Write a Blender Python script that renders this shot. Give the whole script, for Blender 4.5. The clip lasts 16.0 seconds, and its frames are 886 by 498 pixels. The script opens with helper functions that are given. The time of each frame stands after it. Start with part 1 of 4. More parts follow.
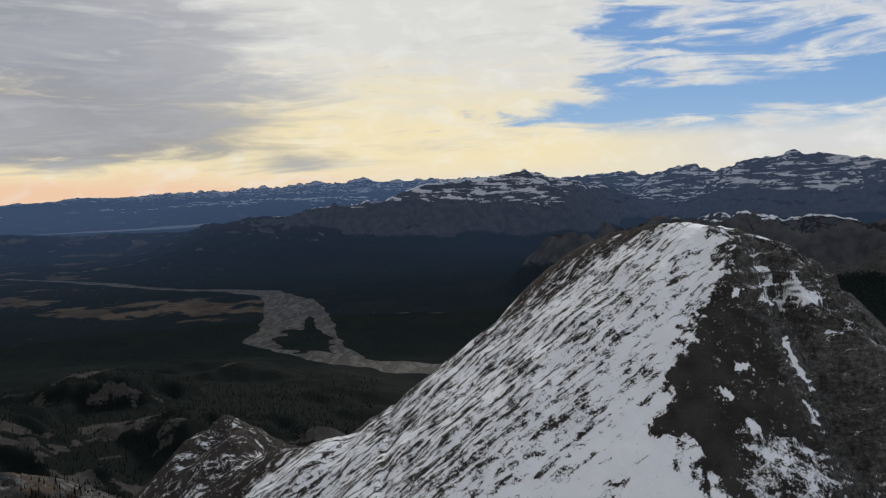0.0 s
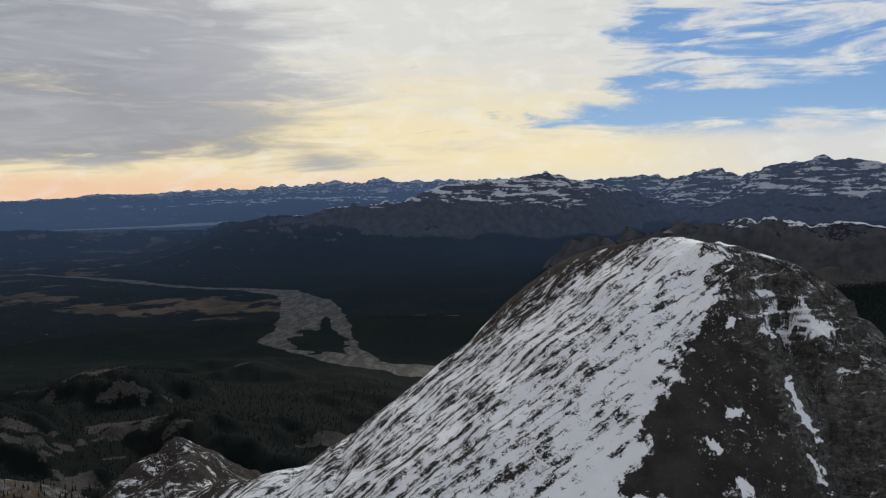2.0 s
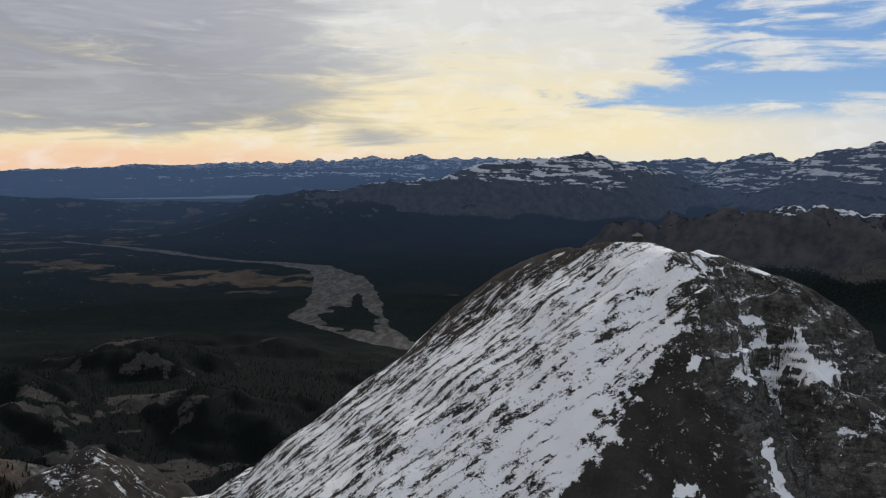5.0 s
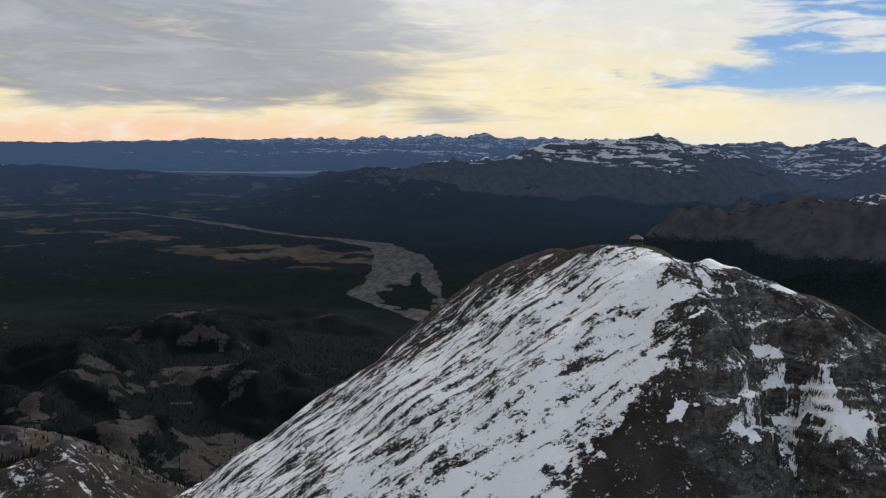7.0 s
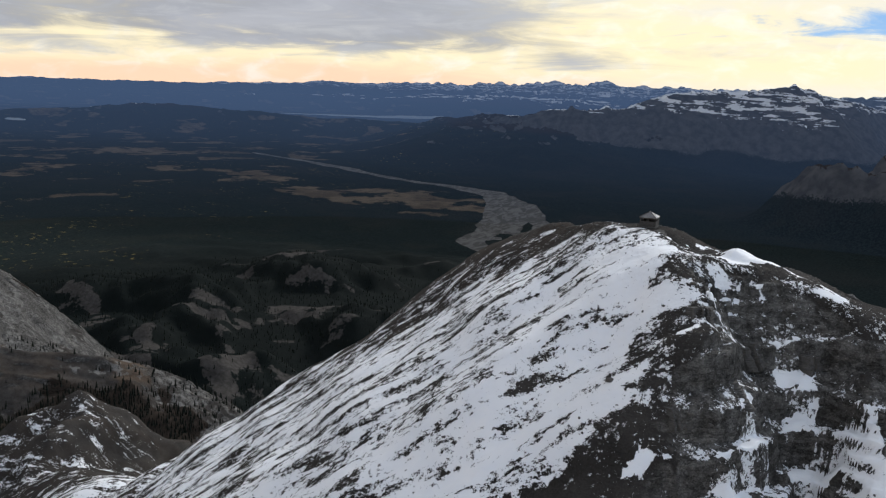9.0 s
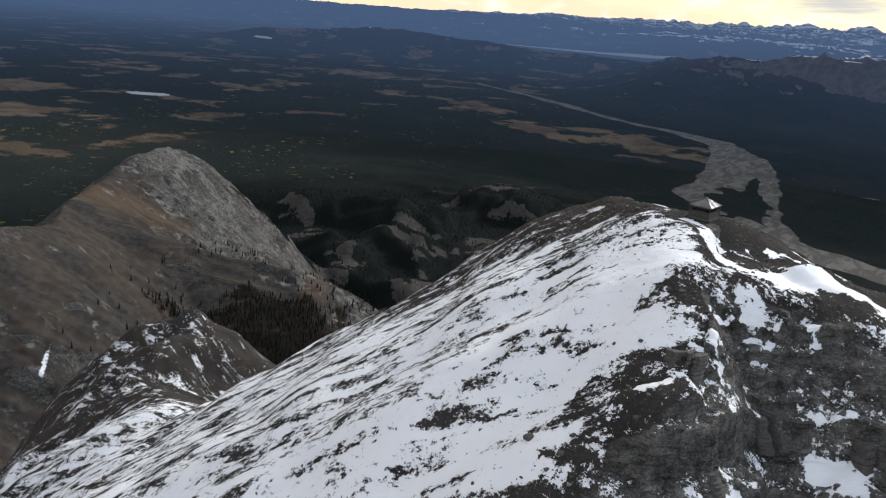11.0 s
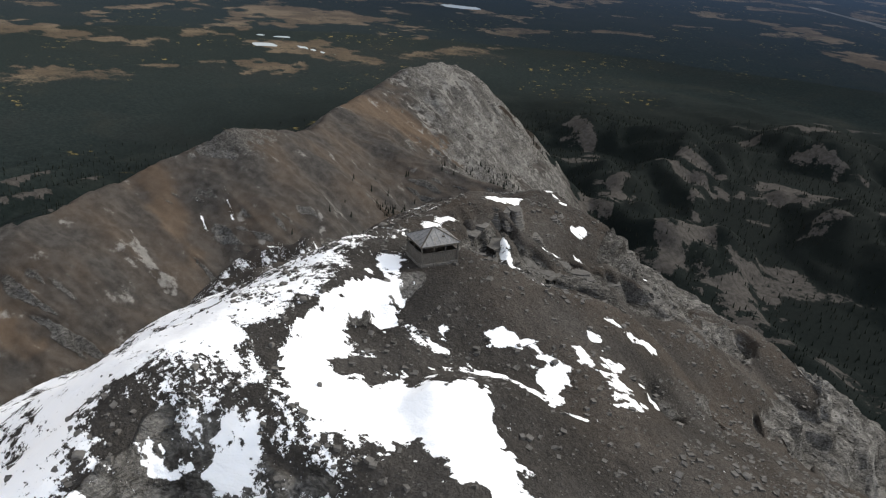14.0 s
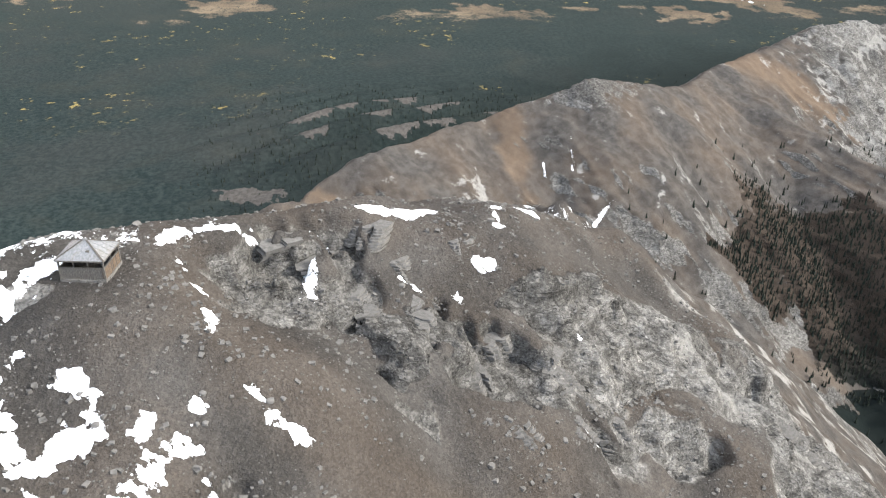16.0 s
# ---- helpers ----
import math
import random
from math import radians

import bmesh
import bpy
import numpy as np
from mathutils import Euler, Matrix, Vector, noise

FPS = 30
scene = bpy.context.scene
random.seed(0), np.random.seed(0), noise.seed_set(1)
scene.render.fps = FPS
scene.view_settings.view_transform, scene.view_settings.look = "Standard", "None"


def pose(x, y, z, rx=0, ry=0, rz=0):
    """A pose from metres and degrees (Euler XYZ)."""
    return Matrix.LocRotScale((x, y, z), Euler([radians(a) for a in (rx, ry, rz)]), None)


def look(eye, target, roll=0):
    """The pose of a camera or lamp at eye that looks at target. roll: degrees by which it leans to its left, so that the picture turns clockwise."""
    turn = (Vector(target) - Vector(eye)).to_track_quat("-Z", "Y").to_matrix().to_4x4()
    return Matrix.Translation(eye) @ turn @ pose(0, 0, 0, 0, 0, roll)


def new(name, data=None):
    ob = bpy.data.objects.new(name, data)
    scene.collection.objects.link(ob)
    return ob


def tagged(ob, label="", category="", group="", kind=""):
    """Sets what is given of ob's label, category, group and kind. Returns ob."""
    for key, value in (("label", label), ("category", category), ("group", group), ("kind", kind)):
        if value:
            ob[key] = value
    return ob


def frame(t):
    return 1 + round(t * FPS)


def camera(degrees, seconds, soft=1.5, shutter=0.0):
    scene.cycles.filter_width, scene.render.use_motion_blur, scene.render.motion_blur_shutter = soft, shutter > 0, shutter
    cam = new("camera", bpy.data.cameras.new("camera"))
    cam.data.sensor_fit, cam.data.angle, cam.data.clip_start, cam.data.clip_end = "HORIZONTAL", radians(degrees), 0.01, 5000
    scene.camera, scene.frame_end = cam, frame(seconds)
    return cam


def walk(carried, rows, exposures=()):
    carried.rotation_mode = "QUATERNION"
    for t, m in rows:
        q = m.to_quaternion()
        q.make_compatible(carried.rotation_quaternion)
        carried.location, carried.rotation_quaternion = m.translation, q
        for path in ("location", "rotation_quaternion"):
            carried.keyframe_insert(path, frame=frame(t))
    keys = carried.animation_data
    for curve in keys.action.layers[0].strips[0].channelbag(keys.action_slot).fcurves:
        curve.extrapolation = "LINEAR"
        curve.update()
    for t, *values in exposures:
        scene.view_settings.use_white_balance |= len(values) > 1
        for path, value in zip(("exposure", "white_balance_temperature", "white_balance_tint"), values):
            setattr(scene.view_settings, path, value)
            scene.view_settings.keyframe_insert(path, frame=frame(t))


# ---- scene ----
cam = camera(57.0, 16.0, soft=1.2)
# seconds, x, y, z, yaw, pitch, roll of the flight past the summit
ROWS = [
    (0, -1.15, 0.32, 899.95, 0.29, -4.64, -1.91),
    (0.5, 6.46, 13.93, 900.28, 1.08, -4.47, -1.68),
    (1, 14.17, 27.45, 900.61, 1.88, -4.52, -1.78),
    (1.5, 22.04, 40.78, 900.93, 2.12, -4.26, -1.59),
    (2, 30.04, 53.94, 901.26, 2.01, -4.55, -1.13),
    (2.5, 38.06, 67.04, 901.6, 2.37, -5.05, -0.87),
    (3, 46.08, 80.12, 901.98, 2.85, -5.36, -0.66),
    (3.5, 54.26, 93.05, 902.36, 3.65, -5.45, -0.49),
    (4, 62.34, 105.98, 902.76, 4.18, -5.54, -0.55),
    (4.5, 70.31, 118.99, 903.16, 4.55, -5.76, 0.02),
    (7, 107.72, 185.86, 905.25, 9.94, -7.66, 1.32),
    (7.5, 115.29, 199.37, 905.59, 12.47, -8.11, 2.4),
    (8, 122.79, 212.91, 905.91, 16.83, -9.22, 1.71),
    (8.5, 130.14, 226.56, 906.17, 17.64, -9.76, 1.01),
    (9, 137.29, 240.42, 906.43, 18.26, -11.6, 2.42),
    (11.5, 169.67, 313.19, 908.09, 37.63, -18.09, 4.38),
    (12, 175.32, 328.85, 908.74, 40.92, -18.83, 4.11),
    (12.5, 180.4, 344.96, 909.49, 43.52, -19.04, 4.7),
    (13, 184.87, 361.57, 910.3, 46.38, -20.86, 3.56),
    (13.5, 188.8, 378.68, 911.15, 50.58, -22.52, 4.76),
    (14, 191.75, 396.48, 911.99, 55.36, -24.1, 4.23),
    (14.5, 193.77, 414.9, 912.89, 63.9, -25.61, 2.83),
    (15, 195.04, 433.57, 913.75, 72.08, -25.8, 2.37),
    (15.5, 195.72, 452.77, 914.63, 80.18, -26.67, 1.17),
    (16, 195.92, 472.38, 915.5, 85.89, -28.82, 0.32),
]
EXPOSURES = [(0.0, -0.02, 6100, 10), (7.0, 0.10, 6000, 10), (9.0, 0.32, 5900, 10), (11.5, 0.7, 6100, 10), (13.0, 0.95, 6300, 10), (14.5, 1.1, 6250, 10), (15.2, 1.5, 6150, 10), (16.0, 2.5, 6150, 10)]
walk(cam, [(t, pose(x, y, z, 0, 0, yaw) @ pose(0, 0, 0, 90 + pitch) @ pose(0, 0, 0, 0, 0, roll)) for t, x, y, z, yaw, pitch, roll in ROWS], EXPOSURES)

# ---- world and sun ----
SUN_AZ, SUN_EL = -12.0, 29.0  # degrees; azimuth counted anticlockwise from +y


class Nodes:
    """A short way to write a node tree."""

    def __init__(self, tree):
        self.tree = tree
        tree.nodes.clear()

    def add(self, kind, **settings):
        n = self.tree.nodes.new(kind)
        for key, value in settings.items():
            setattr(n, key, value)
        return n

    def link(self, a, b):
        self.tree.links.new(a, b)

    def put(self, socket, value):
        if isinstance(value, bpy.types.NodeSocket):
            self.link(value, socket)
        elif value is not None:
            socket.default_value = value

    def math(self, op, a, b=None, c=None, clamp=False):
        n = self.add("ShaderNodeMath", operation=op, use_clamp=clamp)
        for i, v in enumerate((a, b, c)):
            self.put(n.inputs[i], v)
        return n.outputs[0]

    def vmath(self, op, a, b=None):
        n = self.add("ShaderNodeVectorMath", operation=op)
        self.put(n.inputs[0], a)
        if op == "SCALE":
            self.put(n.inputs["Scale"], b)
        else:
            self.put(n.inputs[1], b)
        return n.outputs["Value"] if op in ("DOT_PRODUCT", "LENGTH") else n.outputs["Vector"]

    def noise(self, vector, scale, detail=4.0, rough=0.55, lac=2.0, distort=0.0, kind="FBM"):
        n = self.add("ShaderNodeTexNoise", noise_dimensions="3D", noise_type=kind)
        self.put(n.inputs["Vector"], vector)
        for key, v in (("Scale", scale), ("Detail", detail), ("Roughness", rough), ("Lacunarity", lac), ("Distortion", distort)):
            self.put(n.inputs[key], v)
        return n.outputs["Fac"]

    def step(self, value, lo, hi, to_lo=0.0, to_hi=1.0):
        n = self.add("ShaderNodeMapRange", interpolation_type="SMOOTHSTEP")
        self.put(n.inputs["Value"], value)
        for key, v in (("From Min", lo), ("From Max", hi), ("To Min", to_lo), ("To Max", to_hi)):
            self.put(n.inputs[key], v)
        return n.outputs["Result"]

    def mix(self, fac, a, b, blend="MIX"):
        n = self.add("ShaderNodeMix", data_type="RGBA", blend_type=blend)
        self.put(n.inputs["Factor"], fac)
        for s, v in ((n.inputs[6], a), (n.inputs[7], b)):
            self.put(s, (*v, 1.0) if isinstance(v, tuple) else v)
        return n.outputs[2]

    def mapped(self, vector, scale=(1, 1, 1), rot=(0, 0, 0), loc=(0, 0, 0)):
        n = self.add("ShaderNodeMapping")
        self.put(n.inputs["Vector"], vector)
        n.inputs["Scale"].default_value = scale
        n.inputs["Rotation"].default_value = [radians(a) for a in rot]
        n.inputs["Location"].default_value = loc
        return n.outputs[0]

    def split(self, vector):
        n = self.add("ShaderNodeSeparateXYZ")
        self.link(vector, n.inputs[0])
        return n.outputs

    def join(self, x, y, z):
        n = self.add("ShaderNodeCombineXYZ")
        for s, v in zip(n.inputs, (x, y, z)):
            self.put(s, v)
        return n.outputs[0]


def make_world():
    world = bpy.data.worlds.new("evening_sky")
    scene.world = world
    world.use_nodes = True
    n = Nodes(world.node_tree)
    sky = n.add("ShaderNodeTexSky", sky_type="NISHITA", sun_disc=False)
    sky.sun_elevation, sky.sun_rotation = radians(SUN_EL), radians(-SUN_AZ)
    sky.altitude, sky.air_density, sky.dust_density, sky.ozone_density = 2200.0, 1.0, 0.6, 1.5
    clear = n.vmath("SCALE", sky.outputs[0], 0.10)
    way = n.add("ShaderNodeTexCoord").outputs["Generated"]
    x, y, z = n.split(way)
    el = n.math("MULTIPLY", n.math("ARCSINE", z), 57.2958)
    az = n.math("MULTIPLY", n.math("ARCTAN2", n.math("MULTIPLY", x, -1.0), y), 57.2958)
    # sheets of cloud, drawn out along the horizon and rising to the north-east
    dome = n.join(n.math("MULTIPLY", az, 0.0175), n.math("MULTIPLY", el, 0.0175), 0.0)
    soft = n.noise(n.mapped(dome, (1.6, 7.0, 1), (0, 0, 7), (0.31, 0.17, 0)), 2.1, 5.0, 0.55, distort=0.6)
    wisp = n.noise(n.mapped(dome, (2.9, 19.0, 1), (0, 0, 9), (0.93, 0.42, 0)), 2.3, 7.0, 0.62, distort=0.9)
    puff = n.noise(n.mapped(dome, (4.0, 9.0, 1), (0, 0, 10), (0.2, 0.9, 0)), 5.0, 5.0, 0.6, distort=0.5)
    drift = n.math("ADD", n.math("MULTIPLY", n.math("SUBTRACT", soft, 0.5), 1.0), n.math("MULTIPLY", n.math("SUBTRACT", wisp, 0.5), 0.9))
    # lit cloud, yellow over the sunset and orange at the western horizon
    base = n.mix(n.step(n.math("ADD", el, n.math("MULTIPLY", drift, 9.0)), 2.0, 9.5), (0.92, 0.77, 0.47), (0.74, 0.71, 0.64))
    base = n.mix(n.step(az, -6.0, -24.0, 0.0, 0.8), base, (0.66, 0.67, 0.68))
    glow = n.mix(n.step(az, -6.0, 22.0), (0.84, 0.74, 0.55), (0.90, 0.59, 0.38))
    low = n.step(n.math("ADD", el, n.math("MULTIPLY", drift, 2.5)), -0.3, 1.7, 1.0, 0.0)
    lit = n.mix(low, base, glow)
    lit = n.mix(n.step(puff, 0.45, 0.75, 0.0, 0.35), lit, (0.95, 0.93, 0.87))
    # thick grey sheet towards the west
    reach = n.math("ADD", n.step(n.math("ADD", az, n.math("MULTIPLY", n.math("SUBTRACT", el, 5.0), -0.9)), -4.0, 24.0), n.math("MULTIPLY", drift, 1.8))
    thick = n.math("MULTIPLY", n.step(reach, 0.10, 1.05), n.step(n.math("ADD", el, n.math("MULTIPLY", drift, 4.0)), 0.9, 2.4), clamp=True)
    tone = n.mix(n.step(soft, 0.30, 0.66), (0.15, 0.17, 0.225), (0.36, 0.36, 0.385))
    tone = n.mix(n.step(wisp, 0.42, 0.66, 0.0, 0.5), tone, (0.50, 0.485, 0.46))
    cloud = n.mix(n.math("MULTIPLY", thick, 0.90), lit, tone)
    # clear gaps to the north-east, combed into streaks
    comb = n.math("ADD", n.math("MULTIPLY", n.math("SUBTRACT", 0.5, wisp), 3.4), n.math("MULTIPLY", n.math("SUBTRACT", 0.5, soft), 1.6))
    comb = n.math("ADD", comb, n.math("MULTIPLY", n.math("SUBTRACT", 0.5, puff), 0.8))
    tilt = n.math("SUBTRACT", el, n.math("MULTIPLY", az, -0.05))
    lane = n.math("MULTIPLY", n.step(az, 0.5, -4.0), n.math("MULTIPLY", n.step(tilt, 2.9, 3.6), n.step(tilt, 5.6, 4.0)))
    lane = n.math("MULTIPLY", lane, n.step(az, -24.0, -32.0, 1.0, 0.5))
    wide_gap = n.math("MULTIPLY", n.step(az, -3.0, -14.0), n.step(el, 9.5, 12.5, 1.0, 0.82))
    open_sky = n.math("ADD", n.math("ADD", n.math("MULTIPLY", wide_gap, 1.0), n.math("MULTIPLY", lane, 0.75)), comb)
    band = n.step(n.math("ADD", el, n.math("MULTIPLY", drift, 1.5)), 2.2, 3.6)
    gap = n.math("MULTIPLY", n.step(open_sky, 0.55, 1.35), band, clamp=True)
    blue = n.mix(0.7, clear, (0.075, 0.20, 0.43))
    colour = n.mix(gap, cloud, blue)
    bg = n.add("ShaderNodeBackground")
    n.link(colour, bg.inputs["Color"])
    bg.inputs["Strength"].default_value = 1.0
    out = n.add("ShaderNodeOutputWorld")
    n.link(bg.outputs[0], out.inputs["Surface"])


make_world()
sun = new("sun", bpy.data.lights.new("sun", "SUN"))
sun.data.energy, sun.data.angle, sun.data.color = 2.0, radians(10.0), (1.0, 0.93, 0.82)
a, e = radians(SUN_AZ), radians(SUN_EL)
sun.matrix_world = look((-math.sin(a) * math.cos(e), math.cos(a) * math.cos(e), math.sin(e)), (0, 0, 0))

# ---- materials ----
def material(name):
    m = bpy.data.materials.new(name)
    m.use_nodes = True
    return m, Nodes(m.node_tree)


def finish(n, colour, rough, bump=None, strength=0.5, distance=0.1, metal=0.0, spec=0.3):
    b = n.add("ShaderNodeBsdfPrincipled")
    n.put(b.inputs["Base Color"], colour if isinstance(colour, bpy.types.NodeSocket) else (*colour, 1.0))
    n.put(b.inputs["Roughness"], rough)
    n.put(b.inputs["Metallic"], metal)
    n.put(b.inputs["Specular IOR Level"], spec)
    if bump is not None:
        k = n.add("ShaderNodeBump")
        k.inputs["Strength"].default_value, k.inputs["Distance"].default_value = strength, distance
        n.link(bump, k.inputs["Height"])
        n.link(k.outputs[0], b.inputs["Normal"])
    out = n.add("ShaderNodeOutputMaterial")
    n.link(b.outputs[0], out.inputs["Surface"])
    return b, out


def land_colour(n, far):
    """The colour of the land from its covers. Returns colour, roughness and relief."""
    place = n.add("ShaderNodeAttribute", attribute_name="place").outputs["Vector"]
    cover = n.add("ShaderNodeSeparateColor")
    layer = n.add("ShaderNodeAttribute", attribute_name="cover")
    n.link(layer.outputs["Color"], cover.inputs[0])
    streaky = n.math("ADD", n.math("MULTIPLY", layer.outputs["Alpha"], 2.3), 0.3)
    kind = n.add("ShaderNodeSeparateColor")
    kinds = n.add("ShaderNodeAttribute", attribute_name="ground_kind")
    n.link(kinds.outputs["Color"], kind.inputs[0])
    snow, wood, meadow = cover.outputs
    gravel, water, pale = kind.outputs
    normal = n.split(n.add("ShaderNodeNewGeometry").outputs["Normal"])
    x, y, z = n.split(place)
    # rock and scree
    wide = n.noise(place, 0.012, 5.0, 0.6)
    mid = n.noise(place, 0.09, 6.0, 0.62)
    small = n.noise(place, 0.9, 6.0, 0.68)
    grit = n.noise(place, 5.0, 3.0, 0.6)
    scree = n.mix(n.step(mid, 0.35, 0.66), (0.036, 0.033, 0.030), (0.061, 0.056, 0.051))
    scree = n.mix(n.math("MULTIPLY", kinds.outputs["Alpha"], 0.60), scree, (0.112, 0.078, 0.051))
    # broken rock in dark and light beds that dip to the north
    beds = n.mapped(place, (0.05, 0.05, 0.8), (7, 4, 0))
    strata = n.noise(beds, 1.0, 5.0, 0.68, distort=0.12)
    thin = n.noise(n.mapped(place, (0.35, 0.35, 3.2), (7, 4, 0)), 1.0, 4.0, 0.65, distort=0.1)
    layers = n.math("ADD", n.math("MULTIPLY", strata, 0.5), n.math("MULTIPLY", thin, 0.5))
    chunk = n.noise(place, 0.35, 5.0, 0.7)
    stone = n.mix(n.step(n.math("ADD", n.math("MULTIPLY", small, 0.3), n.math("MULTIPLY", chunk, 0.7)), 0.36, 0.64), (0.058, 0.055, 0.050), (0.17, 0.162, 0.150))
    stone = n.mix(n.step(layers, 0.36, 0.47, 0.40, 0.0), stone, (0.060, 0.056, 0.052))
    stone = n.mix(n.step(layers, 0.56, 0.66, 0.0, 0.35), stone, (0.20, 0.194, 0.184))
    macro = n.noise(n.mapped(place, (0.006, 0.006, 0.03)), 1.0, 5.0, 0.65)
    stone = n.vmath("SCALE", stone, n.step(macro, 0.35, 0.65, 0.72, 1.25))
    # single stones and blocks differ in tone
    rubble = n.add("ShaderNodeTexVoronoi", feature="F1")
    n.link(place, rubble.inputs["Vector"])
    rubble.inputs["Scale"].default_value = 4.2
    block = n.add("ShaderNodeTexVoronoi", feature="F1")
    n.link(n.mapped(place, (0.38, 0.38, 1.25), (7, 4, 20)), block.inputs["Vector"])
    block.inputs["Scale"].default_value = 1.0
    tone = n.math("MULTIPLY", n.split(rubble.outputs["Color"])[0], 0.9)
    bulk = n.math("MULTIPLY", n.split(block.outputs["Color"])[0], 0.9)
    scree = n.vmath("SCALE", scree, n.math("ADD", n.math("MULTIPLY", tone, 0.45), 0.80))
    stone = n.vmath("SCALE", stone, n.math("ADD", n.math("MULTIPLY", n.math("ADD", tone, bulk), 0.75), 0.35))
    # joints between the blocks
    bent = n.vmath("ADD", place, n.vmath("SCALE", n.join(small, chunk, mid), 1.6))
    joints = []
    for size in ((0.30, 0.30, 1.0), (1.1, 1.1, 2.6)):
        crack = n.add("ShaderNodeTexVoronoi", feature="DISTANCE_TO_EDGE")
        n.link(n.mapped(bent, size, (7, 4, 20)), crack.inputs["Vector"])
        crack.inputs["Scale"].default_value = 1.0
        joints.append(n.step(crack.outputs["Distance"], 0.0, 0.09))
    joint = n.math("MULTIPLY", n.math("ADD", n.math("MULTIPLY", joints[0], 0.30), 0.70), n.math("ADD", n.math("MULTIPLY", joints[1], 0.2), 0.8))
    stone = n.vmath("SCALE", stone, joint)
    if far:
        stone = n.mix(n.step(wide, 0.3, 0.7), (0.050, 0.051, 0.054), (0.100, 0.097, 0.095))
        scree = n.mix(n.step(wide, 0.35, 0.65), (0.066, 0.060, 0.058), (0.110, 0.097, 0.088))
    face = n.add("ShaderNodeAttribute", attribute_name="rock_face").outputs["Fac"]
    ragged_face = n.math("ADD", face, n.math("MULTIPLY", n.math("SUBTRACT", mid, 0.5), 1.1))
    steep = n.math("MAXIMUM", n.step(normal[2], 0.54, 0.38), n.step(ragged_face, 0.30, 0.55))
    rock = n.mix(n.math("MULTIPLY", steep, 0.92), scree, stone)
    slabs = n.step(n.math("ADD", pale, n.math("MULTIPLY", n.math("SUBTRACT", mid, 0.5), 1.5)), 0.58, 0.88)
    rock = n.mix(n.math("MULTIPLY", slabs, 0.75), rock, n.vmath("SCALE", n.mix(chunk, (0.16, 0.152, 0.14), (0.30, 0.288, 0.268)), n.math("ADD", n.math("MULTIPLY", joint, 0.7), 0.3)))
    rock = n.mix(n.step(grit, 0.52, 0.74, 0.0, 0.22), rock, (0.15, 0.14, 0.127))
    # woods and meadows
    tree = n.noise(place, 0.08, 4.0, 0.7)
    stand = n.noise(place, 0.004, 5.0, 0.6)
    forest = n.mix(n.step(tree, 0.35, 0.68), (0.010, 0.0145, 0.0145), (0.023, 0.030, 0.028))
    forest = n.mix(n.step(stand, 0.50, 0.72, 0.0, 0.3), forest, (0.034, 0.033, 0.025))
    forest = n.mix(n.step(n.noise(place, 0.0013, 4.0, 0.6), 0.48, 0.66, 0.0, 0.25), forest, (0.036, 0.033, 0.030))
    # bench forest painted darker, to stand for less haze in front of it
    foothill = n.vmath("LENGTH", n.vmath("SUBTRACT", place, (-900.0, 1900.0, 250.0)))
    forest = n.mix(n.step(n.math("ADD", foothill, n.math("MULTIPLY", stand, 900.0)), 1700.0, 2700.0, 0.85, 0.0), forest, (0.0055, 0.0074, 0.0068))
    # forest lightened towards the west, haze over the far valley put into its colour
    forest = n.mix(n.step(x, -1600.0, -4200.0, 0.0, 0.5), forest, (0.025, 0.030, 0.027))
    aspen = n.math("MULTIPLY", n.math("MULTIPLY", n.step(n.noise(place, 0.02, 4.0, 0.75), 0.60, 0.67), n.step(n.noise(place, 0.0022, 3.0, 0.6), 0.50, 0.60)), n.step(x, -1900.0, -2300.0))
    forest = n.mix(n.math("MULTIPLY", aspen, 0.7), forest, (0.26, 0.20, 0.07))
    forest = n.mix(n.step(z, 370.0, 430.0), forest, n.mix(tree, (0.016, 0.014, 0.012), (0.046, 0.035, 0.027)))
    ragged = n.math("MULTIPLY", n.math("SUBTRACT", tree, 0.5), 1.5)
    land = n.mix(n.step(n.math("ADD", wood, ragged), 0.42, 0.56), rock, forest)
    grass = n.mix(n.step(stand, 0.4, 0.62), (0.095, 0.072, 0.050), (0.155, 0.118, 0.080))
    grass = n.mix(n.step(tree, 0.58, 0.66), grass, (0.03, 0.035, 0.025))
    fray = n.math("MULTIPLY", n.math("SUBTRACT", n.noise(place, 0.012, 6.0, 0.7), 0.5), 1.6)
    land = n.mix(n.step(n.math("ADD", n.math("ADD", meadow, fray), n.math("MULTIPLY", ragged, 0.9)), 0.45, 1.0, 0.0, 0.85), land, grass)
    braid = n.noise(n.mapped(place, (1.0, 0.35, 1.0)), 0.02, 4.0, 0.6, distort=1.0)
    bar = n.mix(n.step(braid, 0.42, 0.60), (0.085, 0.080, 0.072), (0.145, 0.137, 0.124))
    land = n.mix(n.step(n.math("ADD", gravel, n.math("MULTIPLY", fray, 0.35)), 0.47, 0.60), land, bar)
    land = n.mix(n.step(water, 0.49, 0.53), land, (0.40, 0.43, 0.44))
    # snow, blown into streaks down the fall line
    if far:
        streak = n.noise(n.mapped(place, (0.0022, 0.0022, 0.021), (2, 5, 0)), 1.0, 6.0, 0.66, distort=0.3)
        crumb = n.noise(n.mapped(place, (1, 1, 2.5)), 0.004, 6.0, 0.65)
        speck = n.noise(place, 0.02, 3.0, 0.6)
    else:
        down = n.math("ADD", n.math("MULTIPLY", x, 0.985), n.math("MULTIPLY", y, 0.17))
        across = n.math("SUBTRACT", n.math("MULTIPLY", y, 0.985), n.math("MULTIPLY", x, 0.17))
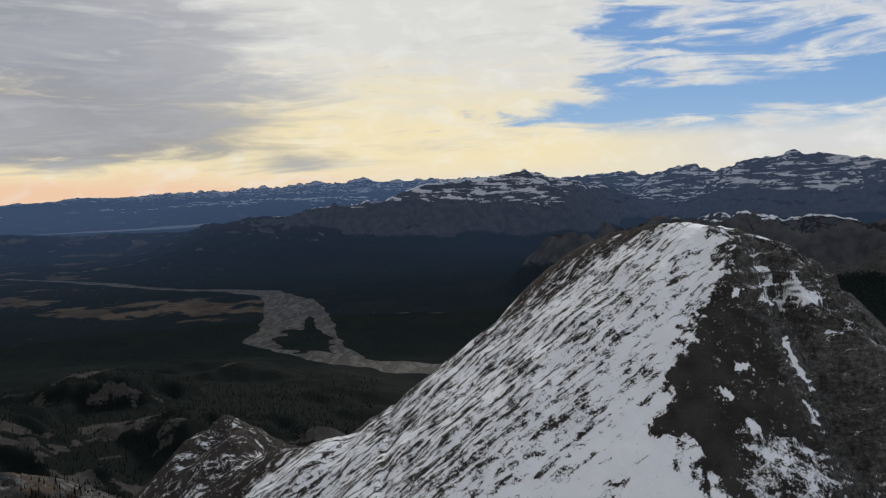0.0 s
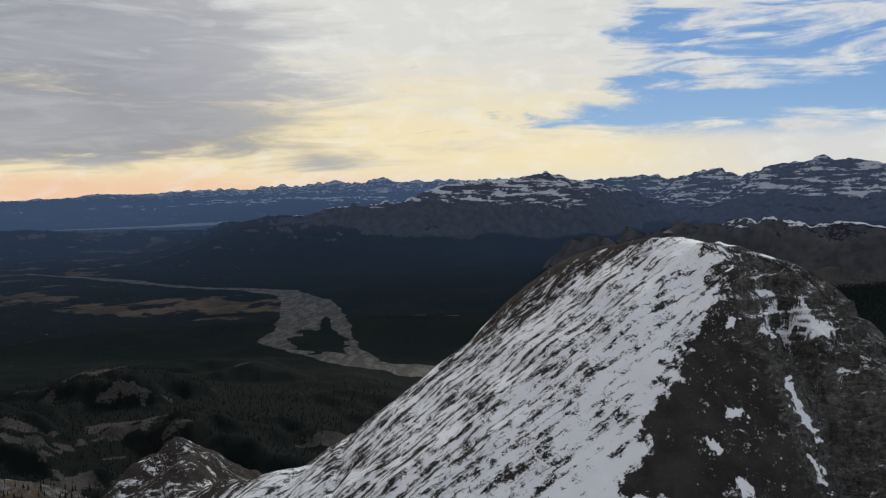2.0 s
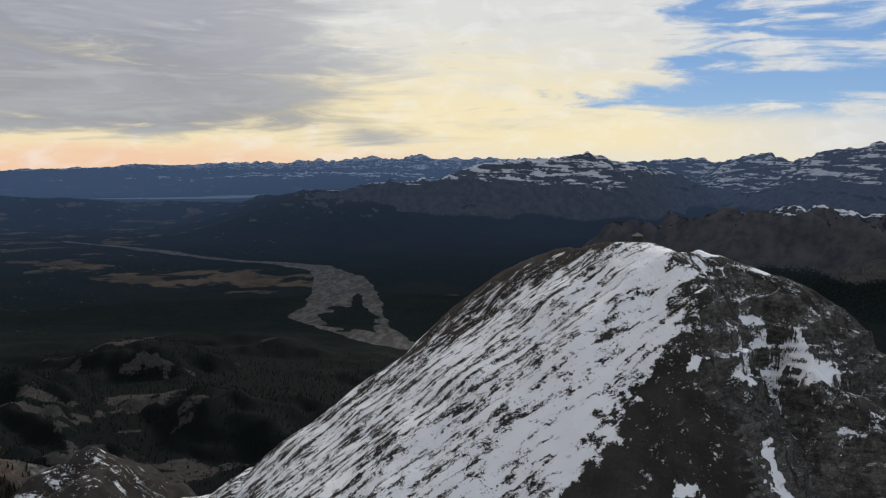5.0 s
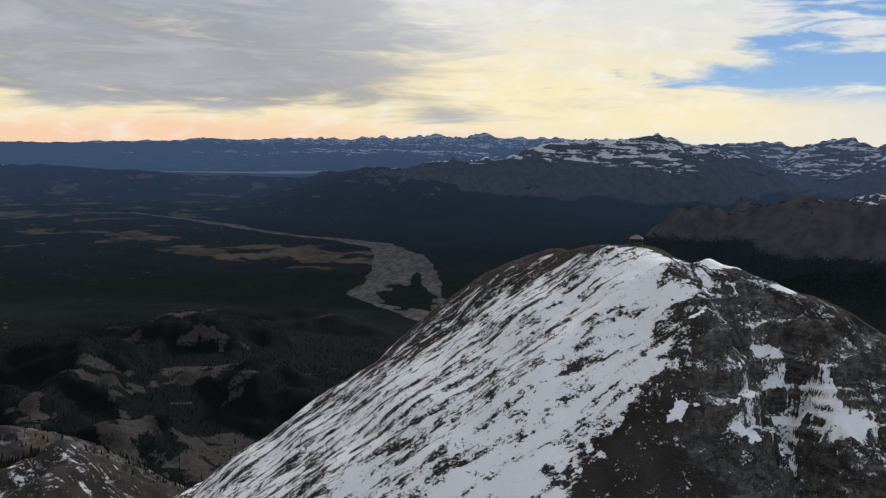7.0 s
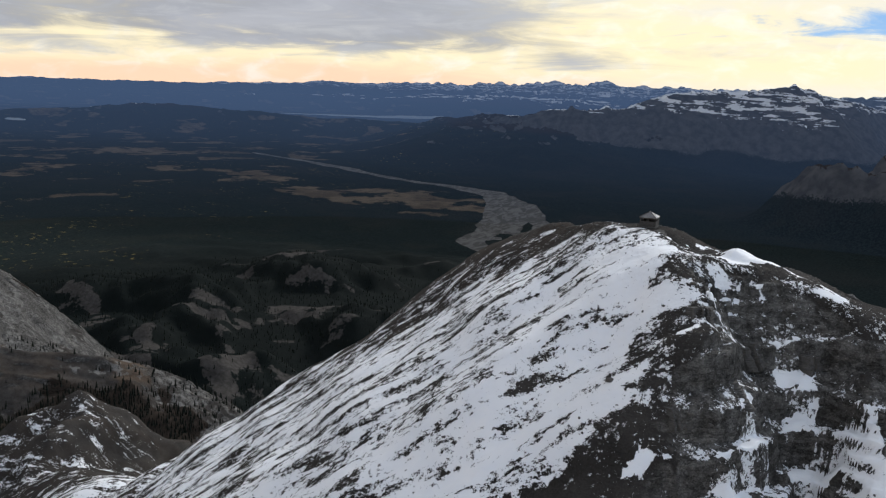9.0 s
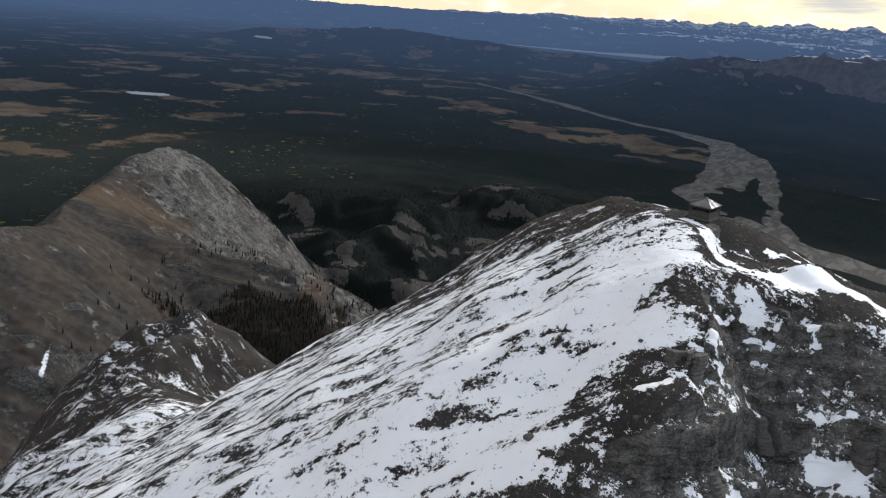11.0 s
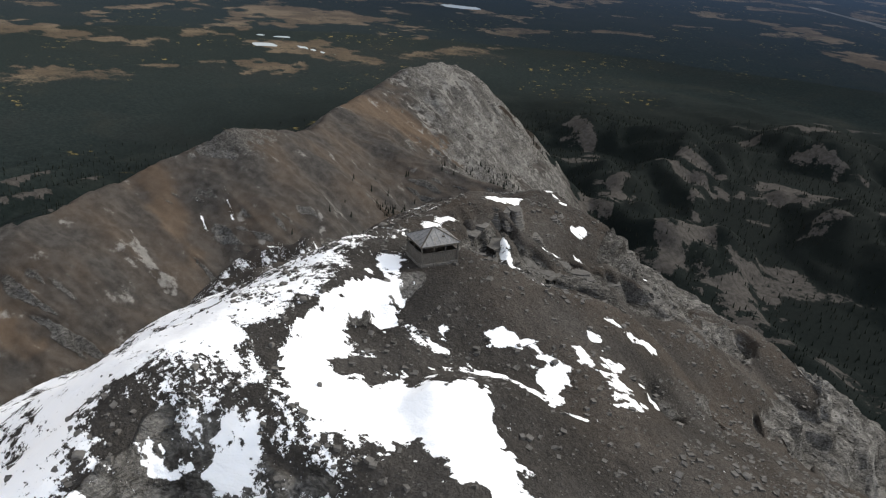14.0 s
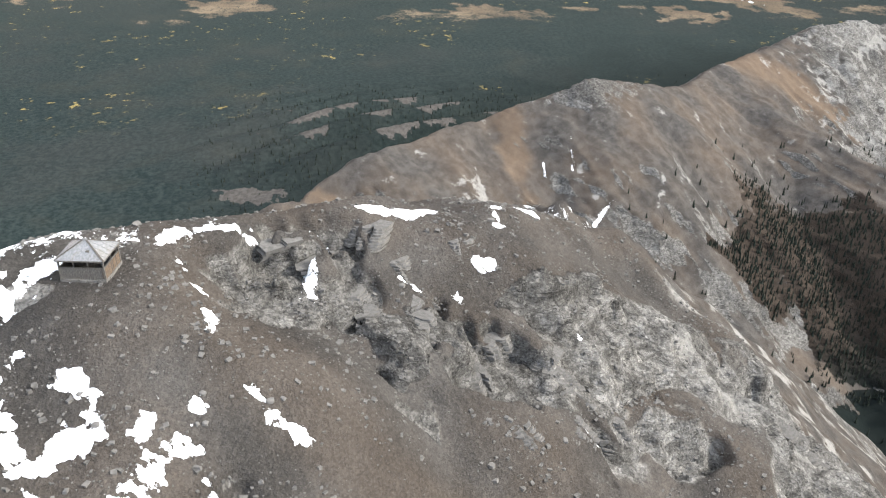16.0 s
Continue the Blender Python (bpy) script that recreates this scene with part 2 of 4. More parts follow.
        streak = n.noise(n.join(n.math("MULTIPLY", down, 0.075), n.math("MULTIPLY", across, 0.27), 0.0), 1.0, 6.0, 0.66, distort=0.35)
        drifts = n.noise(n.join(n.math("MULTIPLY", down, 0.03), n.math("MULTIPLY", across, 0.10), 0.0), 1.0, 3.0, 0.6, distort=0.8)
        streak = n.math("ADD", n.math("MULTIPLY", streak, 0.75), n.math("MULTIPLY", drifts, 0.3))
        streak = n.math("SUBTRACT", streak, 0.025)
        crumb = n.noise(place, 0.24, 6.0, 0.68)
        speck = n.noise(place, 1.1, 5.0, 0.8)
    level = n.math("ADD", n.math("MULTIPLY", n.math("SUBTRACT", streak, 0.5), streaky), n.math("MULTIPLY", n.math("SUBTRACT", crumb, 0.5), 1.5 if far else 1.3))
    level = n.math("ADD", n.math("ADD", level, snow), n.math("MULTIPLY", n.math("SUBTRACT", speck, 0.5), 0.6 if far else 1.5))
    if not far:
        level = n.math("ADD", level, n.math("MULTIPLY", n.math("SUBTRACT", n.noise(place, 3.4, 3.0, 0.7), 0.5), 0.45))
    level = n.math("SUBTRACT", level, n.step(normal[2], 0.60, 0.40, 0.0, 0.30) if far else n.step(normal[2], 0.60, 0.40, 0.0, 0.48))
    white = n.math("MULTIPLY", n.step(level, 0.50, 0.545 if far else 0.525), n.step(snow, 0.02, 0.10), clamp=True)
    drift = n.mix(n.step(mid, 0.3, 0.7), (0.83, 0.84, 0.86), (0.88, 0.88, 0.88))
    colour = n.mix(white, land, drift)
    rough = n.mix(white, (0.9, 0.9, 0.9), (0.6, 0.6, 0.6))
    rough = n.math("MULTIPLY", n.step(water, 0.49, 0.53, 1.0, 0.25), rough)
    relief = n.math("MULTIPLY", n.math("ADD", n.math("ADD", n.math("ADD", n.math("MULTIPLY", small, 0.8), n.math("MULTIPLY", n.math("MULTIPLY", joint, steep), 0.5)), n.math("MULTIPLY", layers, 0.7)), n.math("ADD", n.math("MULTIPLY", grit, 0.3), n.math("MULTIPLY", n.math("ADD", tone, bulk), n.math("ADD", n.math("MULTIPLY", steep, 0.3), 0.12)))), n.math("SUBTRACT", 1.0, n.math("MULTIPLY", white, 0.85)))
    return colour, rough, relief


def make_ground():
    m, n = material("land")
    colour, rough, relief = land_colour(n, False)
    finish(n, colour, rough, relief, 0.9, 0.9, spec=0.02)
    return m


def make_distance():
    m, n = material("distant_land")
    colour, rough, relief = land_colour(n, True)
    b, out = finish(n, colour, 0.95, spec=0.0)
    # haze painted into the far land: it gives off blue light, more with distance
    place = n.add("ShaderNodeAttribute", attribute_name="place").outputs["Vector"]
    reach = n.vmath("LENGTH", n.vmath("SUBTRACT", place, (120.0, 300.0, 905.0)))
    haze_glow = n.add("ShaderNodeEmission")
    haze_glow.inputs["Color"].default_value = (0.085, 0.135, 0.24, 1)
    haze_glow.inputs["Strength"].default_value = 0.72
    haze_mix = n.add("ShaderNodeMixShader")
    n.link(n.step(reach, 2500.0, 23000.0, 0.0, 0.70), haze_mix.inputs[0])
    n.link(b.outputs[0], haze_mix.inputs[1])
    n.link(haze_glow.outputs[0], haze_mix.inputs[2])
    n.link(haze_mix.outputs[0], out.inputs["Surface"])
    return m


GROUND, DISTANCE = make_ground(), make_distance()

# ---- shape of the land ----
CENTRE = np.array((120.0, 300.0, 905.0))
NEAR, FAR = 3000.0, 4640.0  # beyond NEAR the distance is drawn in, so that the horizon lies at FAR


def gnoise(x, y, seed=0):
    """Gradient noise, about -1 to 1."""
    xi, yi = np.floor(x).astype(np.int64), np.floor(y).astype(np.int64)
    fx, fy = (x - xi).astype(np.float32), (y - yi).astype(np.float32)
    u, v = fx * fx * fx * (fx * (fx * 6 - 15) + 10), fy * fy * fy * (fy * (fy * 6 - 15) + 10)

    def corner(i, j):
        h = ((xi + i) * 374761393 + (yi + j) * 668265263 + seed * 974634777) & 0xFFFFFFFF
        h = ((h ^ (h >> 13)) * 1274126177) & 0xFFFFFFFF
        k = TABLE[(h ^ (h >> 16)) & 255]
        return k[..., 0] * (fx - i) + k[..., 1] * (fy - j)

    a = corner(0, 0) * (1 - u) + corner(1, 0) * u
    b = corner(0, 1) * (1 - u) + corner(1, 1) * u
    return (a * (1 - v) + b * v) * 1.5


TABLE = np.array([(math.cos(k * math.tau / 256), math.sin(k * math.tau / 256)) for k in range(256)], dtype=np.float32)


def fbm(x, y, size, octaves=4, seed=0, gain=0.5):
    total, amp = 0.0, 1.0
    for k in range(octaves):
        total = total + amp * gnoise(x * 2 ** k / size + 7.3 * k, y * 2 ** k / size - 3.1 * k, seed + k)
        amp *= gain
    return total


def ridged(x, y, size, octaves=4, seed=0, gain=0.5):
    total, amp = 0.0, 1.0
    for k in range(octaves):
        total = total + amp * (1 - 2 * np.abs(gnoise(x * 2 ** k / size + 5.7 * k, y * 2 ** k / size + 9.2 * k, seed + k)))
        amp *= gain
    return total


def smooth(v, lo, hi):
    t = np.clip((v - lo) / (hi - lo), 0, 1)
    return t * t * (3 - 2 * t)


def smax(a, b, k):
    h = np.maximum(k - np.abs(a - b), 0) / k
    return np.maximum(a, b) + h * h * k * 0.25


def fall(d, slope, bend, most):
    """How far a side has dropped at d metres from its crest: slope at the crest, steepening by bend up to most."""
    d = np.sqrt(d * d + 25.0) - 5.0
    d1 = (most - slope) / (2 * bend)
    return np.where(d < d1, slope * d + bend * d * d, slope * d1 + bend * d1 * d1 + most * (d - d1))


def tent(x, y, crest, left, right):
    """A ridge along the crest's points, with the falls of its left and right side."""
    best = np.full(x.shape, -1e6)
    for (ax, ay, az), (bx, by, bz) in zip(crest, crest[1:]):
        dx, dy = bx - ax, by - ay
        t = np.clip(((x - ax) * dx + (y - ay) * dy) / (dx * dx + dy * dy), 0, 1)
        px, py = x - ax - t * dx, y - ay - t * dy
        d = np.hypot(px, py)
        cross = (dx * py - dy * px) / math.hypot(dx, dy)
        w = 0.5 + 0.5 * cross / np.maximum(d, 1e-6)
        h = az + t * (bz - az) - (w * fall(d, *left) + (1 - w) * fall(d, *right))
        best = np.maximum(best, h)
    return best


def afar(points):
    """Crest points given as azimuth, distance and elevation from the middle of the flight."""
    return [(CENTRE[0] - r * math.sin(radians(a)), CENTRE[1] + r * math.cos(radians(a)), CENTRE[2] + r * math.tan(radians(e))) for a, r, e in points]


ARETE = [(40.0, 150.0, 640.0), (85.0, 270.0, 742.0), (112.0, 330.0, 796.0), (124.0, 358.0, 825.0), (131.8, 374.0, 846.1), (139.1, 392.4, 864.8), (131.2, 413.7, 874.1), (122.8, 433.9, 875.2)]
RIM = [(117.9, 439.2, 875.0), (97.1, 469.4, 867.7), (97.0, 484.1, 863.3), (87.8, 523.6, 838.0), (68.0, 555.0, 779.0), (42.0, 606.0, 650.0)]
EAST_RIB = [(143.0, 431.7, 872.8), (166.0, 418.3, 863.7), (174.1, 386.3, 835.7), (196.0, 353.0, 784.0), (240.0, 291.0, 684.0)]
SOUTH_RIM = [(130, 411, 873), (139, 420, 872.3), (150, 424.5, 869.5), (166, 420, 863.7)]
SCREE_GULLY = [(124, 452, 1), (131, 458, 3), (136, 469, 5), (142, 480, 6)]
SHOULDER = [(131.4, 450.0, 871.4), (172.1, 441.7, 858.7), (178.0, 446.0, 845.0), (210.0, 462.0, 780.0)]
PALE_RIB = [(93.9, 484.6, 864.6), (113.5, 503.4, 846.1), (125.0, 506.0, 834.0), (150.0, 512.0, 785.0)]
FACE_RIB = [(102.0, 466.0, 867.5), (112.0, 472.0, 861.5), (120.0, 482.0, 852.0), (127.0, 492.0, 843.0)]
BUTTRESS = [(70.3, 510.4, 849.2), (100.2, 537.6, 825.8), (112.0, 542.0, 794.0), (135.0, 548.0, 724.0)]
KNOB = [(-70.0, 471.0, 752.0), (-125.0, 510.0, 731.0), (-156.0, 548.0, 738.5), (-188.0, 602.0, 690.0), (-250.0, 695.0, 597.0)]
SECOND = [(-330.0, 150.0, 430.0), (-454.2, 259.9, 528.3), (-595.7, 457.9, 591.8), (-691.9, 577.9, 592.4), (-719.5, 708.4, 630.2), (-745.0, 761.8, 617.6), (-818.8, 860.0, 583.4), (-906.5, 935.0, 581.2), (-1009.0, 1087.6, 589.4)]
PEAK = [(-997.0, 1048.3, 584.5), (-1047.4, 1152.1, 607.8), (-1099.8, 1248.4, 601.1), (-1129.0, 1301.7, 582.5), (-1201.5, 1355.5, 568.3), (-1211.3, 1420.9, 511.9), (-1207.0, 1547.0, 415.0)]
SPUR = [(-894.9, 944.1, 570.9), (-761.7, 1003.6, 539.2), (-614.5, 1105.0, 513.7), (-545.0, 1140.0, 468.0), (-500.0, 1195.0, 380.0), (-455.0, 1270.0, 280.0)]
MOUNT_A = afar([(14, 9500, -2.2), (9.3, 9300, -1.6), (6.5, 9400, -1.3), (4.4, 9500, -0.5), (2.2, 9600, 0.0), (-1.2, 9800, 0.2), (-3.2, 9900, 0.35), (-4.7, 10000, 0.64), (-6.2, 10300, 0.25), (-8.2, 10800, -0.5), (-11, 11500, -0.9)])
RANGE_B = afar([(-6.5, 14500, 0.0), (-9.5, 14500, 0.15), (-11.9, 15000, 0.35), (-13.2, 15000, 0.05), (-16.4, 13500, 0.63), (-18.4, 13000, 0.1), (-20.5, 12500, 0.9), (-23.3, 12500, 1.39), (-26.0, 12500, 0.95), (-31, 12000, 0.2), (-50, 12000, 0.6)])
PLATEAU_C = afar([(-13.0, 7400, -4.6), (-16.0, 7200, -3.9), (-19.0, 6900, -3.75), (-22, 6700, -3.85), (-26, 6300, -4.3), (-40, 6000, -4.6)])
CLIFF_D = afar([(-3.5, 5600, -7.0), (-6.5, 5300, -5.4), (-11.5, 5200, -4.5), (-17.8, 5000, -4.7), (-24, 4900, -5.0), (-40, 4800, -5.0)])
FORE_E = afar([(46, 12500, -2.8), (37, 12500, -2.35), (32, 12000, -2.7), (27, 12500, -2.9), (20, 11500, -2.9), (14, 9700, -2.3)])
HORIZON = afar([(-4, 33000, 0.15), (3.5, 34000, 0.05), (8.2, 34000, 0.2), (13.2, 35000, -0.02), (20, 36000, -0.3), (26.8, 36000, -0.25), (29, 37000, -0.45), (36, 38000, -0.75), (46, 38000, -0.8), (70, 38000, -0.85)])
MIDDLE = afar([(10, 20000, -0.9), (18, 21000, -1.0), (25, 22000, -1.25), (35, 22000, -1.5), (50, 22000, -1.5)])


# bare ground on the wooded bench below the ridge: x, y, half length, half width, turn
BALDS = [(-830, 1690, 120, 60, 120), (-660, 1690, 130, 75, 110), (-880, 1830, 170, 55, 133), (-925, 2215, 85, 50, 20), (-1370, 2560, 290, 42, 109), (-1290, 2830, 110, 65, 30), (-1070, 2580, 120, 30, 10), (-1180, 2070, 130, 36, 20), (-1040, 2095, 80, 40, 60), (-1100, 1790, 100, 45, 130), (-960, 1450, 130, 50, 120), (-1060, 1650, 90, 40, 130), (-1660, 2170, 200, 34, 150), (-1560, 3500, 130, 60, 20), (-1420, 3590, 120, 50, 30)]


def bare_ground(x, y):
    best = np.full(x.shape, -1.0)
    for i, m in enumerate(BALDS):
        best = np.maximum(best, noisy_ellipse(x, y, *m, seed=80 + i, rag=0.95))
    return best


def hills(x, y):
    """The valley floor with its benches and wooded knolls."""
    z = 100 + 10 * fbm(x, y, 900, 3, 11)
    bench = np.exp(-(((x + 1050) / 900) ** 2 + ((y - 2150) / 1150) ** 2))
    knolls = np.maximum(fbm(x + 0.5 * y, y - 0.3 * x, 520, 4, 31), -0.25) + 0.25
    z = z + bench * (135 + 130 * knolls)
    share, wave = west_ridges(x, y)
    return z + share * (30 + 40 * wave)


def west_ridges(x, y):
    """Low parallel ridges in the woods to the west: how far they reach, and their wave."""
    wave = 0.5 + 0.5 * np.sin((x * 0.85 + y * 0.53 + 45 * gnoise(x / 260, y / 260, 5)) / 21)
    share = np.exp(-(((x + 1900) / 330) ** 2 + ((y - 480) / 420) ** 2))
    return share, wave


def mountains(x, y):
    """The summit and the second ridge."""
    u = x + 9 * gnoise(x / 45, y / 45, 3)
    v = y + 9 * gnoise(x / 45, y / 45, 4)
    u1, v1 = x + 2.0 * gnoise(x / 22, y / 22, 5), y + 2.0 * gnoise(x / 22, y / 22, 6)
    m = tent(u1, v1, ARETE, (0.7246, 0.0018, 0.7446), (2.0311, 0.0294, 2.2906))
    m = smax(m, tent(u1, v1, RIM, (0.7331, 0.002, 0.7531), (0.4568, 0.0722, 2.3692)), 5)
    m = smax(m, tent(u1, v1, EAST_RIB, (0.5552, 0.0057, 1.5), (1.7986, 0.009, 1.8995)), 3)
    m = smax(m, tent(u1, v1, SOUTH_RIM, (0.06, 0.006, 0.7), (1.25, 0.012, 1.9)) - 0.8 * np.maximum(130 - u1, 0), 2)
    m = smax(m, tent(u1, v1, SHOULDER, (0.3798, 0.0175, 1.25), (0.3481, 0.0083, 1.5)), 2)
    m = smax(m, tent(u1, v1, PALE_RIB, (0.3601, 0.0077, 1.4), (0.5117, 0.0024, 1.4)), 2)
    m = smax(m, tent(u1, v1, FACE_RIB, (0.30, 0.012, 1.2), (0.30, 0.012, 1.2)), 3)
    m = smax(m, tent(u1, v1, BUTTRESS, (1.6518, 0.004, 2.4), (0.9981, 0.006, 1.6)), 4)
    m = smax(m, tent(u, v, KNOB, (0.34, 0.0075, 1.3), (0.485, 0.0079, 0.8)), 8)
    m = m + 7 * (ridged(x, y, 48, 3, 47) - 0.6) * np.exp(-(((x + 165) / 70) ** 2 + ((y - 560) / 75) ** 2))
    ribs = ridged(x * 0.62 - y * 0.78, (x * 0.78 + y * 0.62) * 0.25, 90, 4, 41)
    s = tent(u, v, SECOND, (1.0148, 0.001, 1.2), (0.5538, 0.0004, 0.78))
    s = smax(s, tent(u, v, PEAK, (0.9226, 0.0015, 1.2), (0.6738, 0.0012, 1.1)), 10)
    s = smax(s, tent(u, v, SPUR, (0.5087, 0.001, 0.8), (0.4606, 0.001, 0.75)), 15)
    s = s + 7 * ribs * smooth(s, 250, 420) * (0.35 + 0.65 * smooth(620 - s, 0, 70))
    return smax(m, s, 20)


def ranges(x, y, d):
    """The mountains on the far side of the valley and round the horizon."""
    x, y = x + smooth(d, 4300, 4800) * 130 * fbm(x, y, 800, 3, 63), y + smooth(d, 4300, 4800) * 130 * fbm(x, y, 800, 3, 64)
    f = tent(x, y, MOUNT_A, (0.9, 0.0001, 1.0), (0.80, 0.00001, 0.82))
    f = np.maximum(f, tent(x, y, RANGE_B, (0.6, 0.00001, 0.7), (0.6, 0.00001, 0.7)))
    f = np.maximum(f, tent(x, y, PLATEAU_C, (0.10, 0.00025, 0.8), (0.14, 0.00025, 0.8)))
    f = np.maximum(f, tent(x, y, CLIFF_D, (0.10, 0.0002, 0.8), (0.9, 0.0001, 1.0)))
    f = np.maximum(f, tent(x, y, FORE_E, (0.10, 0.00001, 0.2), (0.2, 0.00001, 0.25)))
    f = np.maximum(f, tent(x, y, HORIZON, (0.2, 0.00001, 0.3), (0.16, 0.00001, 0.3)))
    f = np.maximum(f, tent(x, y, MIDDLE, (0.1, 0.00001, 0.2), (0.08, 0.00001, 0.2)))
    lift = smooth(f, 80, 500) * smooth(d, 3900, 4500)
    f = f + lift * (1 - smooth(d, 8000, 9200)) * (95 * (ridged(x, y, 950, 4, 62) - 0.75) + 30 * (ridged(x, y, 230, 3, 65) - 0.8))
    deep = smooth(f, 100, 350) * (1 - 0.75 * smooth(f, 500, 900))
    f = f + lift * (45 * ridged(x, y, 1500, 5, 61) * deep + 26 * (ridged(x, y, 420, 4, 67) - 0.9))
    return f + smooth(d, 20000, 26000) * (150 * ridged(x, y, 2300, 5, 71, 0.6) * (1 - 0.7 * smooth(x, -11000, -15000)) - 85) * smooth(f, 300, 800)


def land(x, y):
    """Height of the land without its small relief."""
    z = hills(x, y)
    d = np.hypot(x - CENTRE[0], y - CENTRE[1])
    near, far = d < 2600, d > 3400
    if near.any():
        z[near] = smax(z[near], mountains(x[near], y[near]), 40)
    if far.any():
        z[far] = smax(z[far], ranges(x[far], y[far], d[far]), 60)
    return z


def slope_of(x, y, z):
    """Steepness on a grid whose rows and columns cross at right angles."""
    return np.hypot(*[np.gradient(z, axis=k) / np.maximum(np.hypot(np.gradient(x, axis=k), np.gradient(y, axis=k)), 1e-3) for k in (0, 1)])


def relief(x, y, z, slope, fine):
    out, high = z.copy(), z > 255
    if high.any():
        out[high] = rock_relief(x[high], y[high], z[high], slope[high], fine)
    return out


def face_share(x, y, z, slope):
    """How far a place is bare broken rock and not scree."""
    east = smooth(x, -300, -150) * smooth(z, 560, 680) * smooth(x + 0.35 * (y - 440) + 16 * gnoise(x / 17, y / 17, 79), 104, 124)
    broken = fbm(x, y, 15, 3, 80)
    gully = smooth(along_line(x, y, SCREE_GULLY), -4, 3)
    bare = smooth(fbm(x + 0.4 * y, 0.6 * y, 9, 3, 78) + 0.9 * smooth(y, 494, 508) + 0.9 * smooth(y, 446, 430), -0.02, 0.28)
    crag = smooth(x, -420, -520) * (smooth(slope, 0.45, 1.0) * 0.3 + 0.45 * smooth(y + 60 * broken, 1075, 1150) + 0.5 * smooth(z, 590, 625))
    west = smooth(x, -300, -150) * (1 - smooth(x + 0.35 * (y - 440), 104, 124))
    outcrop = smooth(x, 99, 106) * smooth(x, 130, 121) * smooth(y, 450, 458) * smooth(y, 506, 498) * smooth(fbm(x, y, 10, 3, 82), -0.25, 0.2) * (1 - gully)
    home = x > -300
    lee = np.zeros_like(x)
    lee[home] = smooth(along_side(x[home], y[home], ARETE + RIM[1:4]), -2, 5) * smooth(z[home], 700, 780)
    return (1 - lee) * np.maximum.reduce((0.9 * outcrop, smooth(slope, 0.72, 1.15) * smooth(z, 260, 420) * (1 - west) * np.where(x > -300, bare, 1), east * bare * smooth(slope + 0.5 * broken + 0.6 * smooth(y, 492, 508) - 0.8 * gully, 0.78, 1.08), np.clip(crag, 0, 1) * smooth(z, 400, 460)))


def rock_relief(x, y, z, slope, fine):
    """Cliff bands, broken rock and scree on top of the land's form. fine: the smallest size that the sheet can carry."""
    cliff = face_share(x, y, z, slope)
    rocky = smooth(z, 300, 480)
    out = cliff * 1.7 * fbm(x, y, 22, 3, 81) + rocky * 0.8 * fbm(x, y, 14, 2, 83)
    if fine < 6:
        out = out + cliff * 1.3 * (ridged(x, y, 13, 4, 85) - 0.85)
    if fine < 1:
        out = out + (0.2 + 0.8 * cliff) * 0.42 * fbm(x, y, 2.8, 3, 87)
        out = out + 0.09 * rocky * fbm(x, y, 1.1, 2, 89)
    z2 = z + out
    for height, share in ((8.5, 0.85), (3.1, 0.9), (1.1, 0.7)):
        if height < fine * 1.9:
            continue
        p = (z2 + 0.16 * y - 0.10 * x + 1.5 * fbm(x, y, 26, 2, 91) + 0.4 * fbm(x, y, 6, 2, 92)) / height
        t = p - np.floor(p)
        broken = smooth(fbm(x, y, 8 * height ** 0.5, 2, 93), -0.35, 0.2)
        z2 = z2 + cliff * broken * share * height * (smooth(t, 0.55, 0.95) - t)
    return z2


def drawn_in(x, y, z):
    """Draws in what lies beyond NEAR towards the middle of the flight, keeping its direction."""
    v = np.stack((x, y, z), -1) - CENTRE
    r = np.linalg.norm(v, axis=-1)
    k = FAR - NEAR
    q = np.where(r > NEAR, NEAR + k * (1 - np.exp(-np.maximum(r - NEAR, 0) / k)), r)
    return CENTRE + v * (q / np.maximum(r, 1e-6))[..., None]


def noisy_ellipse(x, y, cx, cy, rx, ry, turn, seed=0, rag=0.35):
    c, s = math.cos(radians(turn)), math.sin(radians(turn))
    out = 1 - np.hypot(((x - cx) * c + (y - cy) * s) / rx, (-(x - cx) * s + (y - cy) * c) / ry)
    close = out > -0.2 - 1.3 * rag
    out[close] += rag * fbm(x[close], y[close], max(rx, ry) * 0.45, 4, 100 + seed)
    return out


def along_line(x, y, line):
    """Half-width minus distance, in metres, to a line of points with half-widths."""
    best = np.full(x.shape, -1e6)
    for (ax, ay, aw), (bx, by, bw) in zip(line, line[1:]):
        dx, dy = bx - ax, by - ay
        t = np.clip(((x - ax) * dx + (y - ay) * dy) / (dx * dx + dy * dy), 0, 1)
        best = np.maximum(best, aw + t * (bw - aw) - np.hypot(x - ax - t * dx, y - ay - t * dy))
    return best


